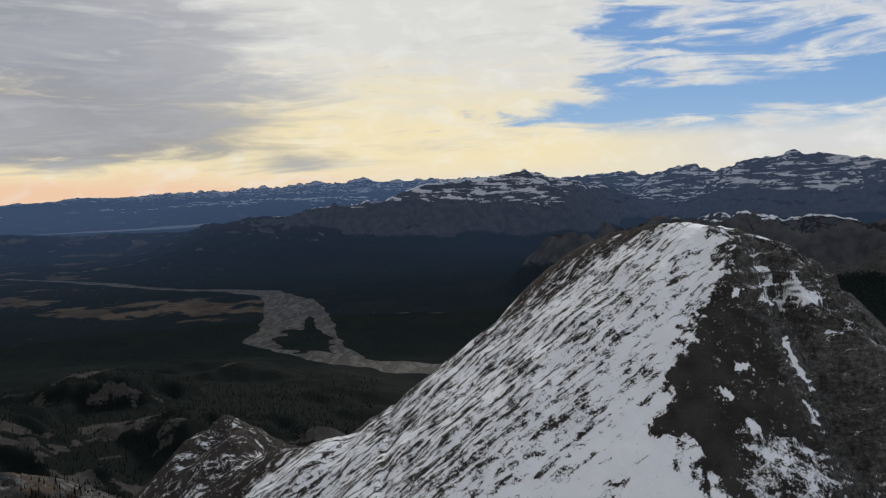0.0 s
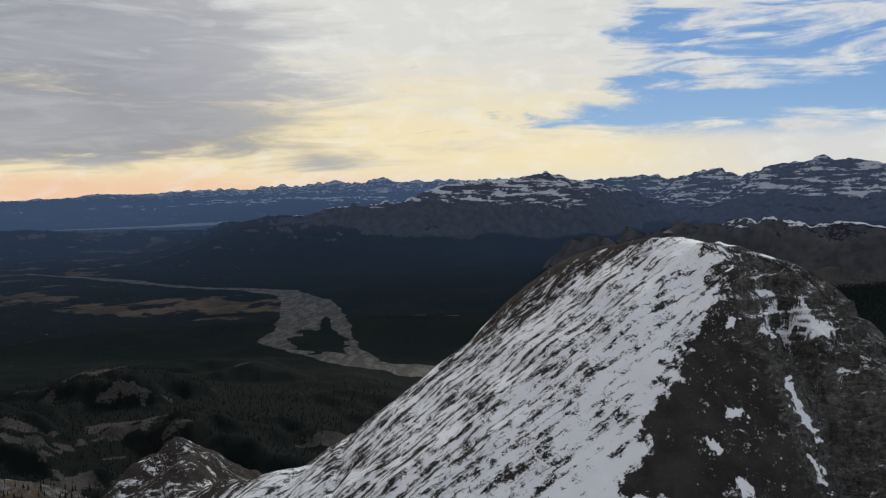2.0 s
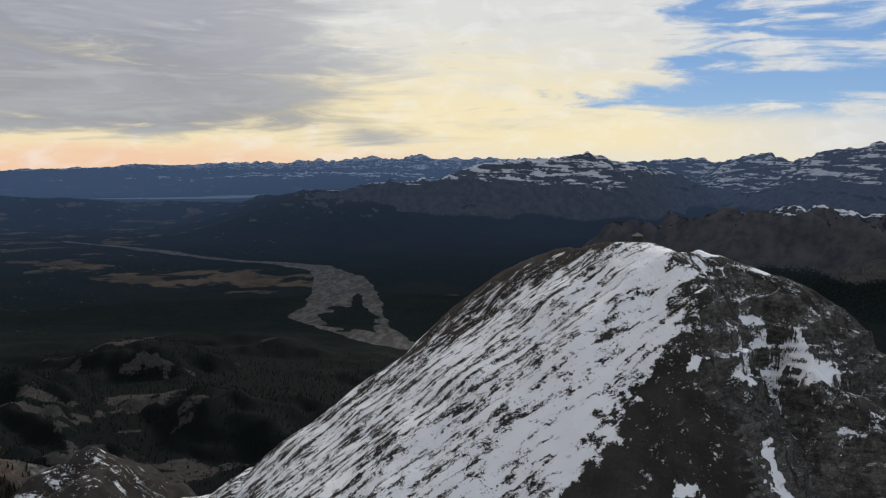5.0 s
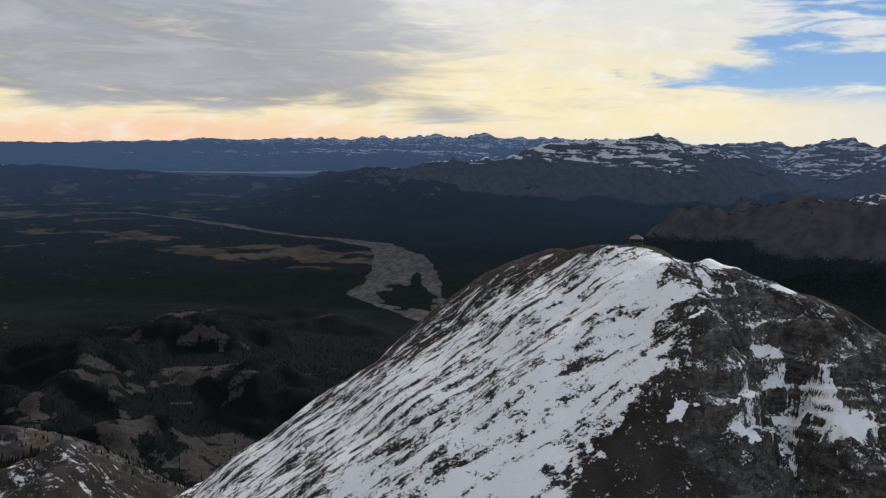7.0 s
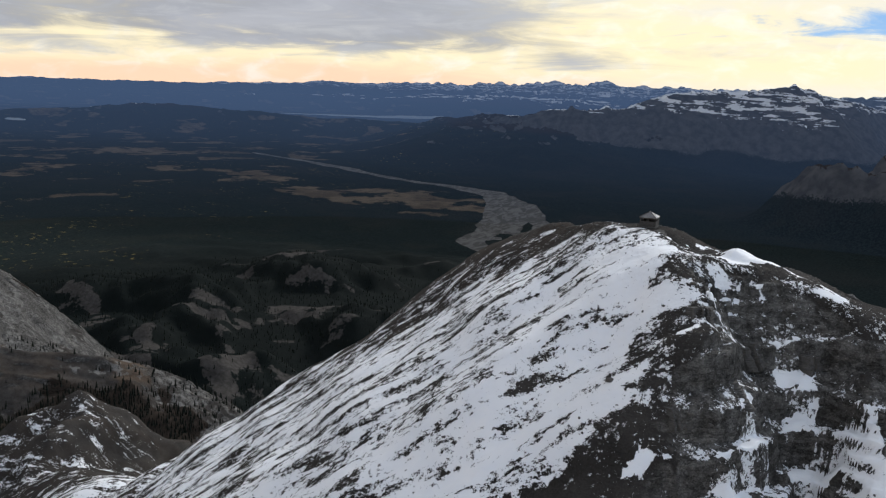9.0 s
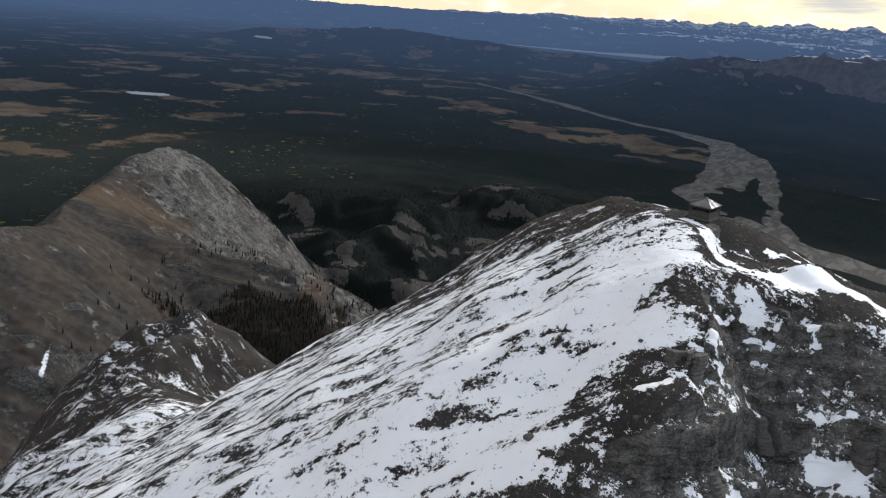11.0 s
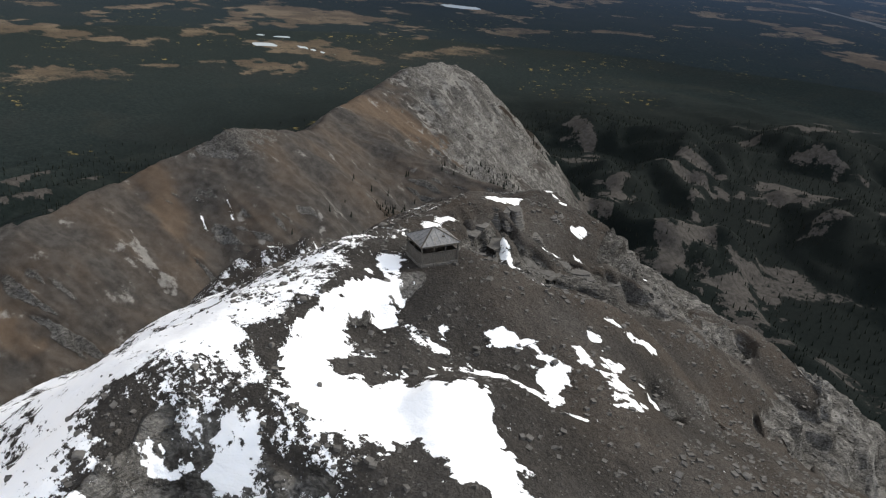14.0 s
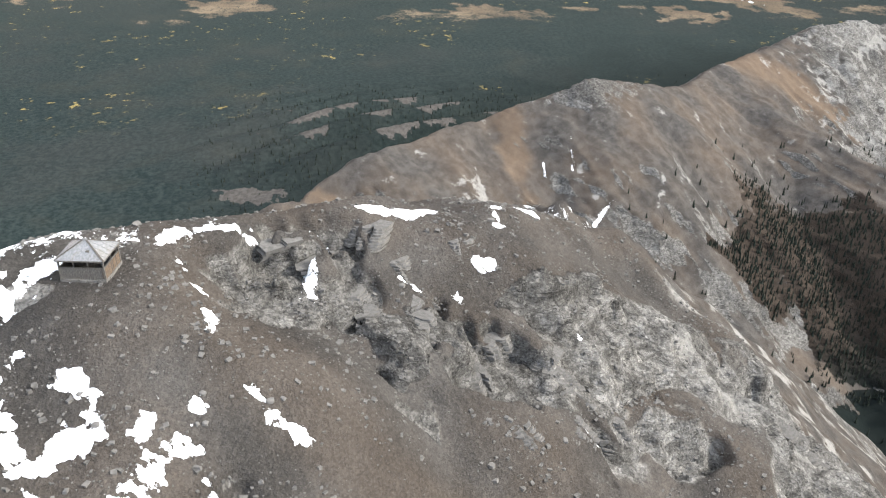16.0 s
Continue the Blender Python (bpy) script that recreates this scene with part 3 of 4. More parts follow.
RIVER = [(-4400, 7600, 30), (-3740, 7330, 50), (-3150, 6980, 80), (-2500, 6580, 45), (-1980, 6380, 65), (-1450, 6130, 120), (-1200, 5650, 150), (-1040, 5000, 145), (-970, 4500, 130), (-985, 4180, 110), (-760, 3830, 70), (-500, 3620, 80), (-200, 3400, 110), (300, 3280, 130), (1500, 3300, 130)]
CHANNEL = [(-1080, 5600, 120), (-850, 5050, 60), (-690, 4450, 55), (-560, 3900, 45), (-450, 3680, 60)]
SLOUGH = [(-760, 5180, 10), (-400, 5000, 22), (-19, 4950, 14)]
MEADOWS = [(-1780, 5450, 620, 330, 160), (-2450, 5330, 480, 170, 150), (-3350, 6000, 420, 160, 150), (-5450, 6900, 520, 330, 20), (-4700, 7400, 330, 120, 20), (-5900, 2900, 900, 420, 50), (-4700, 2600, 600, 330, 40), (-3600, 2200, 330, 170, 35), (-3350, 1800, 180, 120, 30), (-4350, 1150, 420, 130, 40), (-7400, 6000, 900, 200, 30), (-6500, 4800, 500, 120, 20), (-9500, 12500, 2600, 700, 40)]
LAKES = [(-4840, 3930, 165, 70, 40), (-6290, 2800, 70, 45, 40), (-3800, 1980, 70, 45, 60), (-5900, 3190, 80, 30, 40), (-4000, 2120, 110, 14, 50), (-3650, 2170, 150, 12, 25), (-8600, 8600, 130, 60, 40), (-7000, 16500, 1900, 330, 20)]


def valley_covers(x, y):
    """Meadow, gravel and water on the valley's floor."""
    meadow, water = np.full(x.shape, -1.0), np.full(x.shape, -1.0)
    for i, m in enumerate(MEADOWS):
        meadow = np.maximum(meadow, noisy_ellipse(x, y, *m, seed=i, rag=0.85) * 2)
    for i, m in enumerate(LAKES):
        water = np.maximum(water, noisy_ellipse(x, y, *m, seed=40 + i, rag=0.25) * 3)
    river = np.maximum(np.maximum(along_line(x, y, RIVER), along_line(x, y, CHANNEL)), along_line(x, y, SLOUGH)) + 22 * fbm(x, y, 260, 3, 131)
    island = noisy_ellipse(x, y, -760, 4120, 150, 380, 15, 7, 0.3)
    river = np.where(island > 0, np.minimum(river, -island * 150), river)
    heath = smooth(x, -2600, -3600) * (smooth(fbm(x, y, 520, 5, 133, 0.6), 0.16, 0.6) - 0.58)
    meadow = np.maximum(meadow, heath + smooth(x, -2600, -3600) - 1)
    return np.clip(0.5 + meadow, 0, 1), np.clip(0.5 + river / 60, 0, 1), np.clip(0.5 + water, 0, 1)


def covers(x, y, z, slope):
    """Shares of snow, wood, meadow and streaks, then of gravel, water, pale slabs and tan soil, then of broken rock."""
    d = np.hypot(x - CENTRE[0], y - CENTRE[1])
    snow, streaky, meadow, gravel, water, pale, tan, face = (np.zeros_like(x) for _ in range(8))
    floor = (d > 2400) & (z < 330)
    if floor.any():
        meadow[floor], gravel[floor], water[floor] = valley_covers(x[floor], y[floor])
    home = (d < 900) & (x > -420)
    if home.any():
        snow[home], streaky[home] = summit_snow(x[home], y[home], z[home])
        pale[home] = 0.08 + 0.34 * fbm(x[home], y[home], 16, 3, 148) + 0.50 * smooth(y[home] + 0.3 * x[home], 530, 545) * smooth(slope[home], 0.4, 0.8)
        tan[home] = 0.26 * smooth(y[home], 436, 452) * np.clip(0.45 + 0.8 * fbm(x[home], y[home], 13, 3, 151) + 0.4 * smooth(along_line(x[home], y[home], SCREE_GULLY), -5, 3), 0, 1)
    ridge = (x <= -420) & (d < 2600) & (z > 330)
    if ridge.any():
        rx, ry, rz = x[ridge], y[ridge], z[ridge]
        down = fbm(rx * 0.62 - ry * 0.78, (rx * 0.78 + ry * 0.62) * 0.5, 22, 4, 147)
        ribs = np.maximum.reduce([along_line(rx, ry, line) for line in PALE_RIBS])
        crumbled = fbm(rx, ry, 30, 4, 153, 0.6)
        pale[ridge] = np.clip(0.20 + 0.25 * down + 0.38 * crumbled + 0.34 * smooth(ry + 40 * crumbled, 1050, 1130) + 0.12 * smooth(ry, 560, 430), 0, 0.72)
        pale[ridge] = np.maximum(pale[ridge], 0.85 * smooth(ribs + 6 * crumbled, -4, 6))
        soil = np.zeros_like(rx)
        for i, m in enumerate(((-655, 612, 75, 22, 3), (-915, 1040, 150, 42, 62), (-590, 1110, 60, 28, 130), (-520, 420, 50, 20, 40))):
            soil = np.maximum(soil, smooth(noisy_ellipse(rx, ry, *m, seed=60 + i, rag=0.4), -0.2, 0.5))
        tan[ridge] = np.clip(np.maximum(soil, (0.20 + 0.35 * fbm(rx, ry, 70, 4, 152)) * (1 - 0.85 * smooth(ry + 50 * crumbled, 1040, 1120))), 0, 1)
        gully = np.maximum(along_line(rx, ry, [(-566, 706, 0.4), (-546, 683, 2.2)]), along_line(rx, ry, [(-655, 645, -0.6), (-612, 641, 1.2)]))
        gully = np.maximum(gully, along_line(rx, ry, [(-650, 676, -0.5), (-610, 671, 1.0)]))
        snow[ridge] = np.clip(0.55 + 0.35 * gully + 0.25 * fbm(rx, ry, 14, 2, 150), 0, 0.95) * (gully > -1.5)
    high = z > 255
    if high.any():
        face[high] = np.where(d[high] > 3600, smooth(slope[high], 0.40, 0.65), face_share(x[high], y[high], z[high], slope[high]))
    # woods
    wood = np.ones_like(x)
    foot = (d < 3600) & (d > 500)
    if foot.any():
        fx, fy, fz = x[foot], y[foot], z[foot]
        bald = fbm(0.5 * (fx + 0.5 * fy), fy - 0.5 * fx, 240, 4, 141)
        w = 1 - smooth(fz + 55 * fbm(fx, fy, 240, 4, 143), 450, 540) - np.maximum(0.75 * smooth(bald, 0.30, 0.62) * smooth(fz, 150, 215), 0.85 * smooth(bare_ground(fx, fy), -0.35, 0.75))
        share, wave = west_ridges(fx, fy)
        flat = smooth(fx, -1150, -1400) * smooth(fy, 1100, 800)
        w = np.where(flat > 0.5, 1 - 0.95 * smooth(share, 0.2, 0.7) * smooth(wave + 0.55 * fbm(fx, fy, 110, 3, 6), 0.86, 1.12) - 0.9 * smooth(noisy_ellipse(fx, fy, -1535, 150, 90, 38, 70, 66, 0.6), -0.05, 0.2), w)
        wood[foot] = w - smooth(slope[foot], 0.8, 1.1) * smooth(fz, 250, 330)
    beyond = d >= 3600
    if beyond.any():
        mottle = fbm(x[beyond], y[beyond], 1100, 4, 145)
        wood[beyond] = np.maximum(1 - smooth(z[beyond] + 90 * mottle, 250, 380), (1 - smooth(slope[beyond] + 0.12 * mottle, 0.42, 0.65)) * smooth(z[beyond], 660, 560))
        snow[beyond] = 0.70 * smooth(z[beyond] + 120 * fbm(x[beyond], y[beyond], 1300, 4, 149) - 30 * slope[beyond] + 60 * smooth(d[beyond], 5600, 7500) + 140 * smooth(d[beyond], 10500, 13000) + 170 * smooth(x[beyond], 1400, 1900) * smooth(d[beyond], 8200, 7600) * smooth(d[beyond], 6200, 6700), 540, 760) * smooth(d[beyond], 4200, 5600)
        snow[beyond] = np.maximum(snow[beyond], 0.62 * smooth(d[beyond], 26000, 29000) * smooth(z[beyond], 720, 820) * smooth(x[beyond], -13500, -9000))
        streaky[beyond] = 0.95
    wood[(z > 640) & (d < 3600)] = 0
    grove = noisy_ellipse(x, y, -550, 975, 140, 105, 70, 3, 0.4)
    wood = np.where((z > 380) & (d < 1600), np.maximum(wood * 0.3, smooth(grove, -0.1, 0.25)), wood)
    a = np.stack((snow, np.clip(wood, 0, 1), meadow, streaky), -1)
    b = np.stack((gravel, water, np.clip(pale, 0, 1), tan), -1)
    return a, b, face


# pale rock ribs on the second ridge
PALE_RIBS = [[(-668, 664, 0), (-616, 674, 3), (-575, 690, 6)], [(-655, 765, 0), (-594, 769, 3), (-560, 752, 2)], [(-628, 562, 2), (-575, 572, 8), (-545, 582, 10)], [(-500, 400, 6), (-470, 380, 12)], [(-990, 1330, 5), (-1060, 1260, 10), (-1010, 1200, 6)], [(-545, 1140, 5), (-515, 1170, 12)]]


# the eastern edge of the snowfield, and drifts as lines of x, y, half width
SNOW_EDGE = [(150, 255, 0), (116, 285, 0), (101, 307, 0), (91, 318, 0), (84, 331, 0), (92, 342, 0), (101, 351, 0), (105, 361, 0), (114, 366, 0), (121, 371, 0), (128, 376, 0), (132.5, 383, 0), (131.5, 395, 0), (134, 405, 0), (136, 414, 0), (131.5, 427, 0), (123, 440, 0), (100, 456, 0), (60, 480, 0), (-60, 540, 0)]
CREST_DRIFTS = [
    [(129, 428.5, 1.6), (134, 423, 3.0), (139, 423, 4.2), (144, 428, 4.9), (148, 431, 4.4), (154, 430, 2.7), (160, 429, 1.2), (167, 421.5, 0.8)],
    [(129.5, 428, 1.4), (127.5, 432, 2.1), (126, 436, 1.2)],
    [(123, 435.5, 1.4), (121.5, 438.3, 1.2)],
    [(138.5, 437, 0.6), (142, 440, 1.1), (146, 442, 1.3)],
    [(135, 444, 0.3), (138, 446, 0.6), (141, 446, 1.0), (145.5, 443, 0.6)],
    [(133, 438, 0.3), (135, 437, 0.6), (137.5, 435.5, 0.5)],
    [(139, 450.3, 0.7), (140.2, 450.6, 0.7)],
    [(140, 455, 0.3), (143, 453, 0.7), (146, 451, 1.2)],
]
RIM_DRIFTS = [
    [(115, 447.3, 0.7), (113, 449, 0.8)], [(112, 450.5, 0.8), (108.5, 456, 0.5)], [(104.2, 461.6, 0.6), (103.4, 463, 0.8)],
    [(98.8, 468.5, 0.5), (97, 474.5, 1.0), (93, 479, 0.5)], [(91.5, 487, 0.7), (95, 487.4, 0.5)], [(87.6, 492, 0.8), (87.2, 493.5, 0.6)],
    [(117.5, 449.3, 0.3), (119, 450.5, 0.4), (121.5, 452.3, 0.6)], [(124, 453.5, 0.1), (129, 455, 0.4)],
    [(109.5, 462.5, 0.4), (113.8, 462.8, 0.7)], 
    [(107.2, 473.5, 0.2), (108, 475.8, 0.3)], [(102.6, 483.8, 0.3), (103, 485.8, 0.4)], [(106.8, 480.6, 0.3), (107.4, 481, 0.3)],
    [(104.5, 496, 0.3), (107, 497.2, 0.7)], [(123, 495.6, 0.5), (124.6, 496.3, 0.6)],
]
GULLY_DRIFTS = [[(135.3, 459.3, 0.4), (137, 461, 0.6)], [(137.6, 462.3, 0.2), (138.4, 463.9, 0.5)], [(144, 456.5, 0.4), (147, 458, 0.7)], [(137.4, 454.4, 0.2), (138, 455, 0.3)]]
SOUTH_DRIFTS = [
    [(138.5, 413.8, 0.6), (139.5, 414.4, 0.5)], [(141, 413.6, 1.4), (142, 411.6, 1.3)], [(142, 409, 0.4), (143.4, 411, 0.5), (144.2, 414.2, 0.4)],
    [(137.2, 408.4, 0.7), (138.6, 409.4, 0.5)], [(138.6, 401.6, 0.7), (140.2, 399.8, 1.0)], [(134, 394.4, 0.5), (135, 394.6, 0.6)],
    [(134.5, 389.8, 0.6), (137, 391.4, 0.8)], [(146.5, 418, 0.4), (149, 417, 0.7)], [(161, 422.5, 1.0), (164, 422.6, 1.5)],
    [(137.4, 398.6, 0.5), (138.6, 397.8, 0.6)], [(147.4, 404, 0.5), (148.2, 402.4, 0.6)], [(127.6, 368.6, 0.4), (130.6, 371.6, 0.7)],
]
EAST_DRIFTS = [
    [(154, 409, 1.6), (158, 407, 2.6), (157, 403, 2.0)], [(148.8, 390, 2.2), (149, 383, 1.8), (145.5, 375, 1.8)],
    [(159, 397, 2.4), (167, 398, 3.2), (170, 391, 3.0), (183, 394, 1.2)], [(149, 383, 0.8), (160, 389, 1.2)],
    [(150, 362, 1.6), (152, 356, 2.4), (157.5, 354, 1.0)], [(151, 345, 0.6), (154, 342, 1.6)], [(122.5, 346, 0.5), (125, 345, 0.8)],
    [(112, 336, 0.6), (114, 334, 0.5)], [(120, 326, 1.2), (123, 325, 0.8)], [(176, 378, 0.5), (179, 375, 0.7)],
]


def summit_snow(x, y, z):
    """Snow left on the summit: a blown field on the west slope, drifts elsewhere. Returns snow and how streaky it is."""
    side = along_side(x, y, SNOW_EDGE)  # metres west of the field's edge
    edge = smooth(side + 7.0 * fbm(x, y, 9, 5, 211, 0.65), -7.0, 6.0)
    north = smooth(y + 0.25 * x, 445, 482)
    field = edge * (0.61 + 0.13 * smooth(side, 42, 10) * smooth(y, 432, 415) + 0.17 * smooth(y, 352, 325) - 0.05 * smooth(side, 45, 110) - 0.42 * smooth(side, 120, 230) - 0.27 * north)
    field = field * (1 - 0.8 * smooth(1 - np.hypot((x + 155) / 105, (y - 528) / 62), -0.05, 0.35))
    wedge = np.exp(-(along_side(x, y, [(123, 437, 0), (128, 428, 0), (133.5, 417, 0), (135.5, 410, 0)]) / 1.7) ** 2)
    field = field - 0.5 * wedge * edge
    patch, torn = np.zeros_like(x), fbm(x, y, 4.5, 5, 213, 0.75)
    for drifts, ragged, grow in ((CREST_DRIFTS, 2.0, 0.0), (RIM_DRIFTS, 0.75, 0.0), (GULLY_DRIFTS, 0.7, 0.0), (SOUTH_DRIFTS, 1.1, 0.15), (EAST_DRIFTS, 1.9, 0.9)):
        for line in drifts:
            patch = np.maximum(patch, smooth(along_line(x, y, line) + grow + ragged * (torn - 0.12), -0.5 - 0.4 * ragged, 0.35 + 0.4 * ragged))
    near = np.hypot(x - 145, y - 395)
    ledge = (0.36 - 0.12 * smooth(y, 385, 360) - 0.26 * smooth(y, 420, 432)) * smooth(near, 110, 60) * smooth(x - 0.25 * (y - 400), 112, 128)
    low = 0.50 * smooth(x, 100, 122) * smooth(y - 0.15 * (x - 120), 337, 322)
    knob = 0.35 * np.exp(-(((x + 150) / 80) ** 2 + ((y - 515) / 60) ** 2))
    snow = np.maximum.reduce((field, 0.95 * patch, ledge, low, knob)) * smooth(z, 600, 660)
    streaky = np.maximum.reduce((edge * (field >= 0.95 * patch), 0.35 * (knob > field), 0.6 * (low > 0.2)))
    return np.clip(snow, 0, 1), streaky


def along_side(x, y, line):
    """Signed distance from a line, positive on its left."""
    best, sign = np.full(x.shape, 1e9), np.ones(x.shape)
    for (ax, ay, _), (bx, by, _) in zip(line, line[1:]):
        dx, dy = bx - ax, by - ay
        t = np.clip(((x - ax) * dx + (y - ay) * dy) / (dx * dx + dy * dy), 0, 1)
        px, py = x - ax - t * dx, y - ay - t * dy
        d = np.hypot(px, py)
        closer = d < best
        best = np.where(closer, d, best)
        sign = np.where(closer, np.sign(dx * (y - ay) - dy * (x - ax)), sign)
    return best * sign


def sheet_mesh(name, x, y, z, slope, material, closed=False, shift=None):
    """A grid of land, rows by columns, as one mesh with its covers."""
    rows, cols = x.shape
    co = drawn_in(x, y, z if shift is None else z + shift).reshape(-1, 3)
    i = np.arange(rows * cols).reshape(rows, cols)
    if closed:
        i = np.concatenate((i, i[:, :1]), 1)
    quads = np.stack((i[:-1, :-1], i[:-1, 1:], i[1:, 1:], i[1:, :-1]), -1).reshape(-1, 4)
    mesh = bpy.data.meshes.new(name)
    mesh.vertices.add(len(co))
    mesh.vertices.foreach_set("co", co.astype(np.float32).ravel())
    mesh.loops.add(quads.size)
    mesh.loops.foreach_set("vertex_index", quads.astype(np.int32).ravel())
    mesh.polygons.add(len(quads))
    mesh.polygons.foreach_set("loop_start", np.arange(0, quads.size, 4, dtype=np.int32))
    mesh.polygons.foreach_set("use_smooth", np.ones(len(quads), dtype=bool))
    mesh.update(calc_edges=True)
    *colours, face = covers(x, y, z, slope)
    mesh.attributes.new("rock_face", "FLOAT", "POINT").data.foreach_set("value", face.astype(np.float32).ravel())
    for key, value in zip(("cover", "ground_kind"), colours):
        layer = mesh.attributes.new(key, "FLOAT_COLOR", "POINT")
        layer.data.foreach_set("color", value.astype(np.float32).ravel())
    place = mesh.attributes.new("place", "FLOAT_VECTOR", "POINT")
    place.data.foreach_set("vector", np.stack((x, y, z), -1).astype(np.float32).ravel())
    mesh.materials.append(material)
    return new(name, mesh)


def inset(x, y, box, width):
    """0 outside the box, up to 1 at width metres inside it."""
    x0, x1, y0, y1 = box
    return np.clip(np.minimum(np.minimum(x - x0, x1 - x), np.minimum(y - y0, y1 - y)) / width, 0, 1)


SUMMIT_BOX = (-40.0, 215.0, 288.0, 600.0)
RIDGE_BOX = (-1300.0, -420.0, 330.0, 1480.0)


def build_land():
    # the wide sheet, out to the far side of the valley
    az = np.concatenate((np.arange(-31, 50, 0.2), np.arange(50, 117, 0.3), np.arange(117, 329, 4.0)))
    r = 25 * 1.0095 ** np.arange(0, int(math.log(4700 / 25) / math.log(1.0095)) + 2)
    r = np.concatenate(([0.5, 12], r))
    a, rr = np.meshgrid(np.radians(az), r)
    x, y = CENTRE[0] - rr * np.sin(a), CENTRE[1] + rr * np.cos(a)
    z = land(x, y)
    s = slope_of(x, y, z)
    z = relief(x, y, z, s, 6.0)
    sunk = -9 * inset(x, y, SUMMIT_BOX, 14) - 12 * inset(x, y, RIDGE_BOX, 25)
    tagged(sheet_mesh("ground", x, y, z, s, GROUND, True, sunk), "dark forested valley with gravel river and tan meadows", "ground", kind="structure")
    # what lies beyond it
    az = np.concatenate((np.arange(-34, 55, 0.1), np.arange(55, 118, 0.25)))
    r = np.concatenate((np.linspace(4400, 16000, 300), 16000 * 1.013 ** np.arange(1, 80)))
    a, rr = np.meshgrid(np.radians(az), r)
    x, y = CENTRE[0] - rr * np.sin(a), CENTRE[1] + rr * np.cos(a)
    z = land(x, y)
    s = slope_of(x, y, z)
    z = z + 14 * fbm(x, y, 160, 3, 95) * smooth(z, 300, 600)
    for height in (110.0, 42.0):
        p = (z + 40 * fbm(x, y, 1500, 2, 96)) / height
        t = p - np.floor(p)
        z = z + 0.4 * height * (smooth(t, 0.2, 0.95) - t) * smooth(z, 520, 700) * (rr < 18000)
    s = slope_of(x, y, z)
    tagged(sheet_mesh("backdrop", x, y, z, s, DISTANCE, False, -60 * (1 - smooth(rr, 4400, 4700))), "far snowy mountain ranges with blue haze painted on", "mountains", kind="structure")
    # the second ridge
    x0, x1, y0, y1 = RIDGE_BOX
    x, y = np.meshgrid(np.arange(x0, x1, 2.4), np.arange(y0, y1, 2.4))
    z = land(x, y)
    s = slope_of(x, y, z)
    z = relief(x, y, z, s, 2.4)
    tagged(sheet_mesh("rocky_ridge", x, y, z, s, GROUND, False, -3 * (1 - inset(x, y, RIDGE_BOX, 18))), "brown and grey rocky ridge with scree and a grove", "mountain", kind="structure")
    # the summit
    x0, x1, y0, y1 = SUMMIT_BOX
    x, y = np.meshgrid(np.arange(x0, x1, 0.38), np.arange(y0, y1, 0.38))
    z = land(x, y)
    s = slope_of(x, y, z)
    z = relief(x, y, z, s, 0.38)
    z = z + (1 - smooth(np.hypot(x - 123.2, y - 442.4), 3.6, 14)) * (873.9 - z)
    tagged(sheet_mesh("summit", x, y, z, s, GROUND, False, -3 * (1 - inset(x, y, SUMMIT_BOX, 10))), "snow-streaked grey rock summit with scree and cliffs", "mountain", kind="structure")
    return z


SUMMIT_Z = build_land()

# ---- helpers for things ----
def part(name, bm, mat, parent, label=""):
    """Links a bmesh as one mesh object under a thing or a part."""
    mesh = bpy.data.meshes.new(name)
    bm.to_mesh(mesh)
    bm.free()
    mesh.materials.append(mat)
    ob = new(name, mesh)
    ob.parent = parent
    if label:
        ob["label"] = label
    return ob


def box(bm, x0, x1, y0, y1, z0, z1, bevel=0.0):
    made = bmesh.ops.create_cube(bm, size=1.0)["verts"]
    for v in made:
        v.co = Vector(((x0 + x1) / 2 + v.co.x * (x1 - x0), (y0 + y1) / 2 + v.co.y * (y1 - y0), (z0 + z1) / 2 + v.co.z * (z1 - z0)))
    if bevel:
        edges = list({e for v in made for e in v.link_edges})
        bmesh.ops.bevel(bm, geom=edges, offset=bevel, segments=1, affect="EDGES")
    return made


def beam(bm, a, b, wide, high):
    """A square bar from a to b."""
    a, b = Vector(a), Vector(b)
    along = (b - a).normalized()
    side = along.cross(Vector((0, 0, 1)))
    side = (side if side.length > 0.01 else Vector((1, 0, 0))).normalized()
    up = side.cross(along)
    ends = [[bm.verts.new(p + side * sx * wide / 2 + up * sz * high / 2) for sx, sz in ((-1, -1), (1, -1), (1, 1), (-1, 1))] for p in (a, b)]
    bm.faces.new(ends[0][::-1])
    bm.faces.new(ends[1])
    for i in range(4):
        bm.faces.new((ends[0][i], ends[0][(i + 1) % 4], ends[1][(i + 1) % 4], ends[1][i]))


def slab(bm, corners, thick):
    """A plate whose upper face has these corners."""
    p = [Vector(c) for c in corners]
    n = (p[1] - p[0]).cross(p[2] - p[0]).normalized()
    top = [bm.verts.new(c) for c in p]
    low = [bm.verts.new(c - n * thick) for c in p]
    bm.faces.new(top)
    bm.faces.new(low[::-1])
    k = len(p)
    for i in range(k):
        bm.faces.new((top[i], low[i], low[(i + 1) % k], top[(i + 1) % k]))


def make_weathered_wood(name, light, dark):
    m, n = material(name)
    co = n.add("ShaderNodeTexCoord").outputs["Object"]
    grain = n.noise(n.mapped(co, (9.0, 9.0, 0.9)), 3.0, 6.0, 0.65, distort=0.3)
    stain = n.noise(co, 1.4, 4.0, 0.6)
    colour = n.mix(n.step(grain, 0.3, 0.7), dark, light)
    colour = n.mix(n.step(stain, 0.5, 0.72, 0.0, 0.6), colour, (0.055, 0.045, 0.036))
    finish(n, colour, 0.85, grain, 0.5, 0.01)
    return m


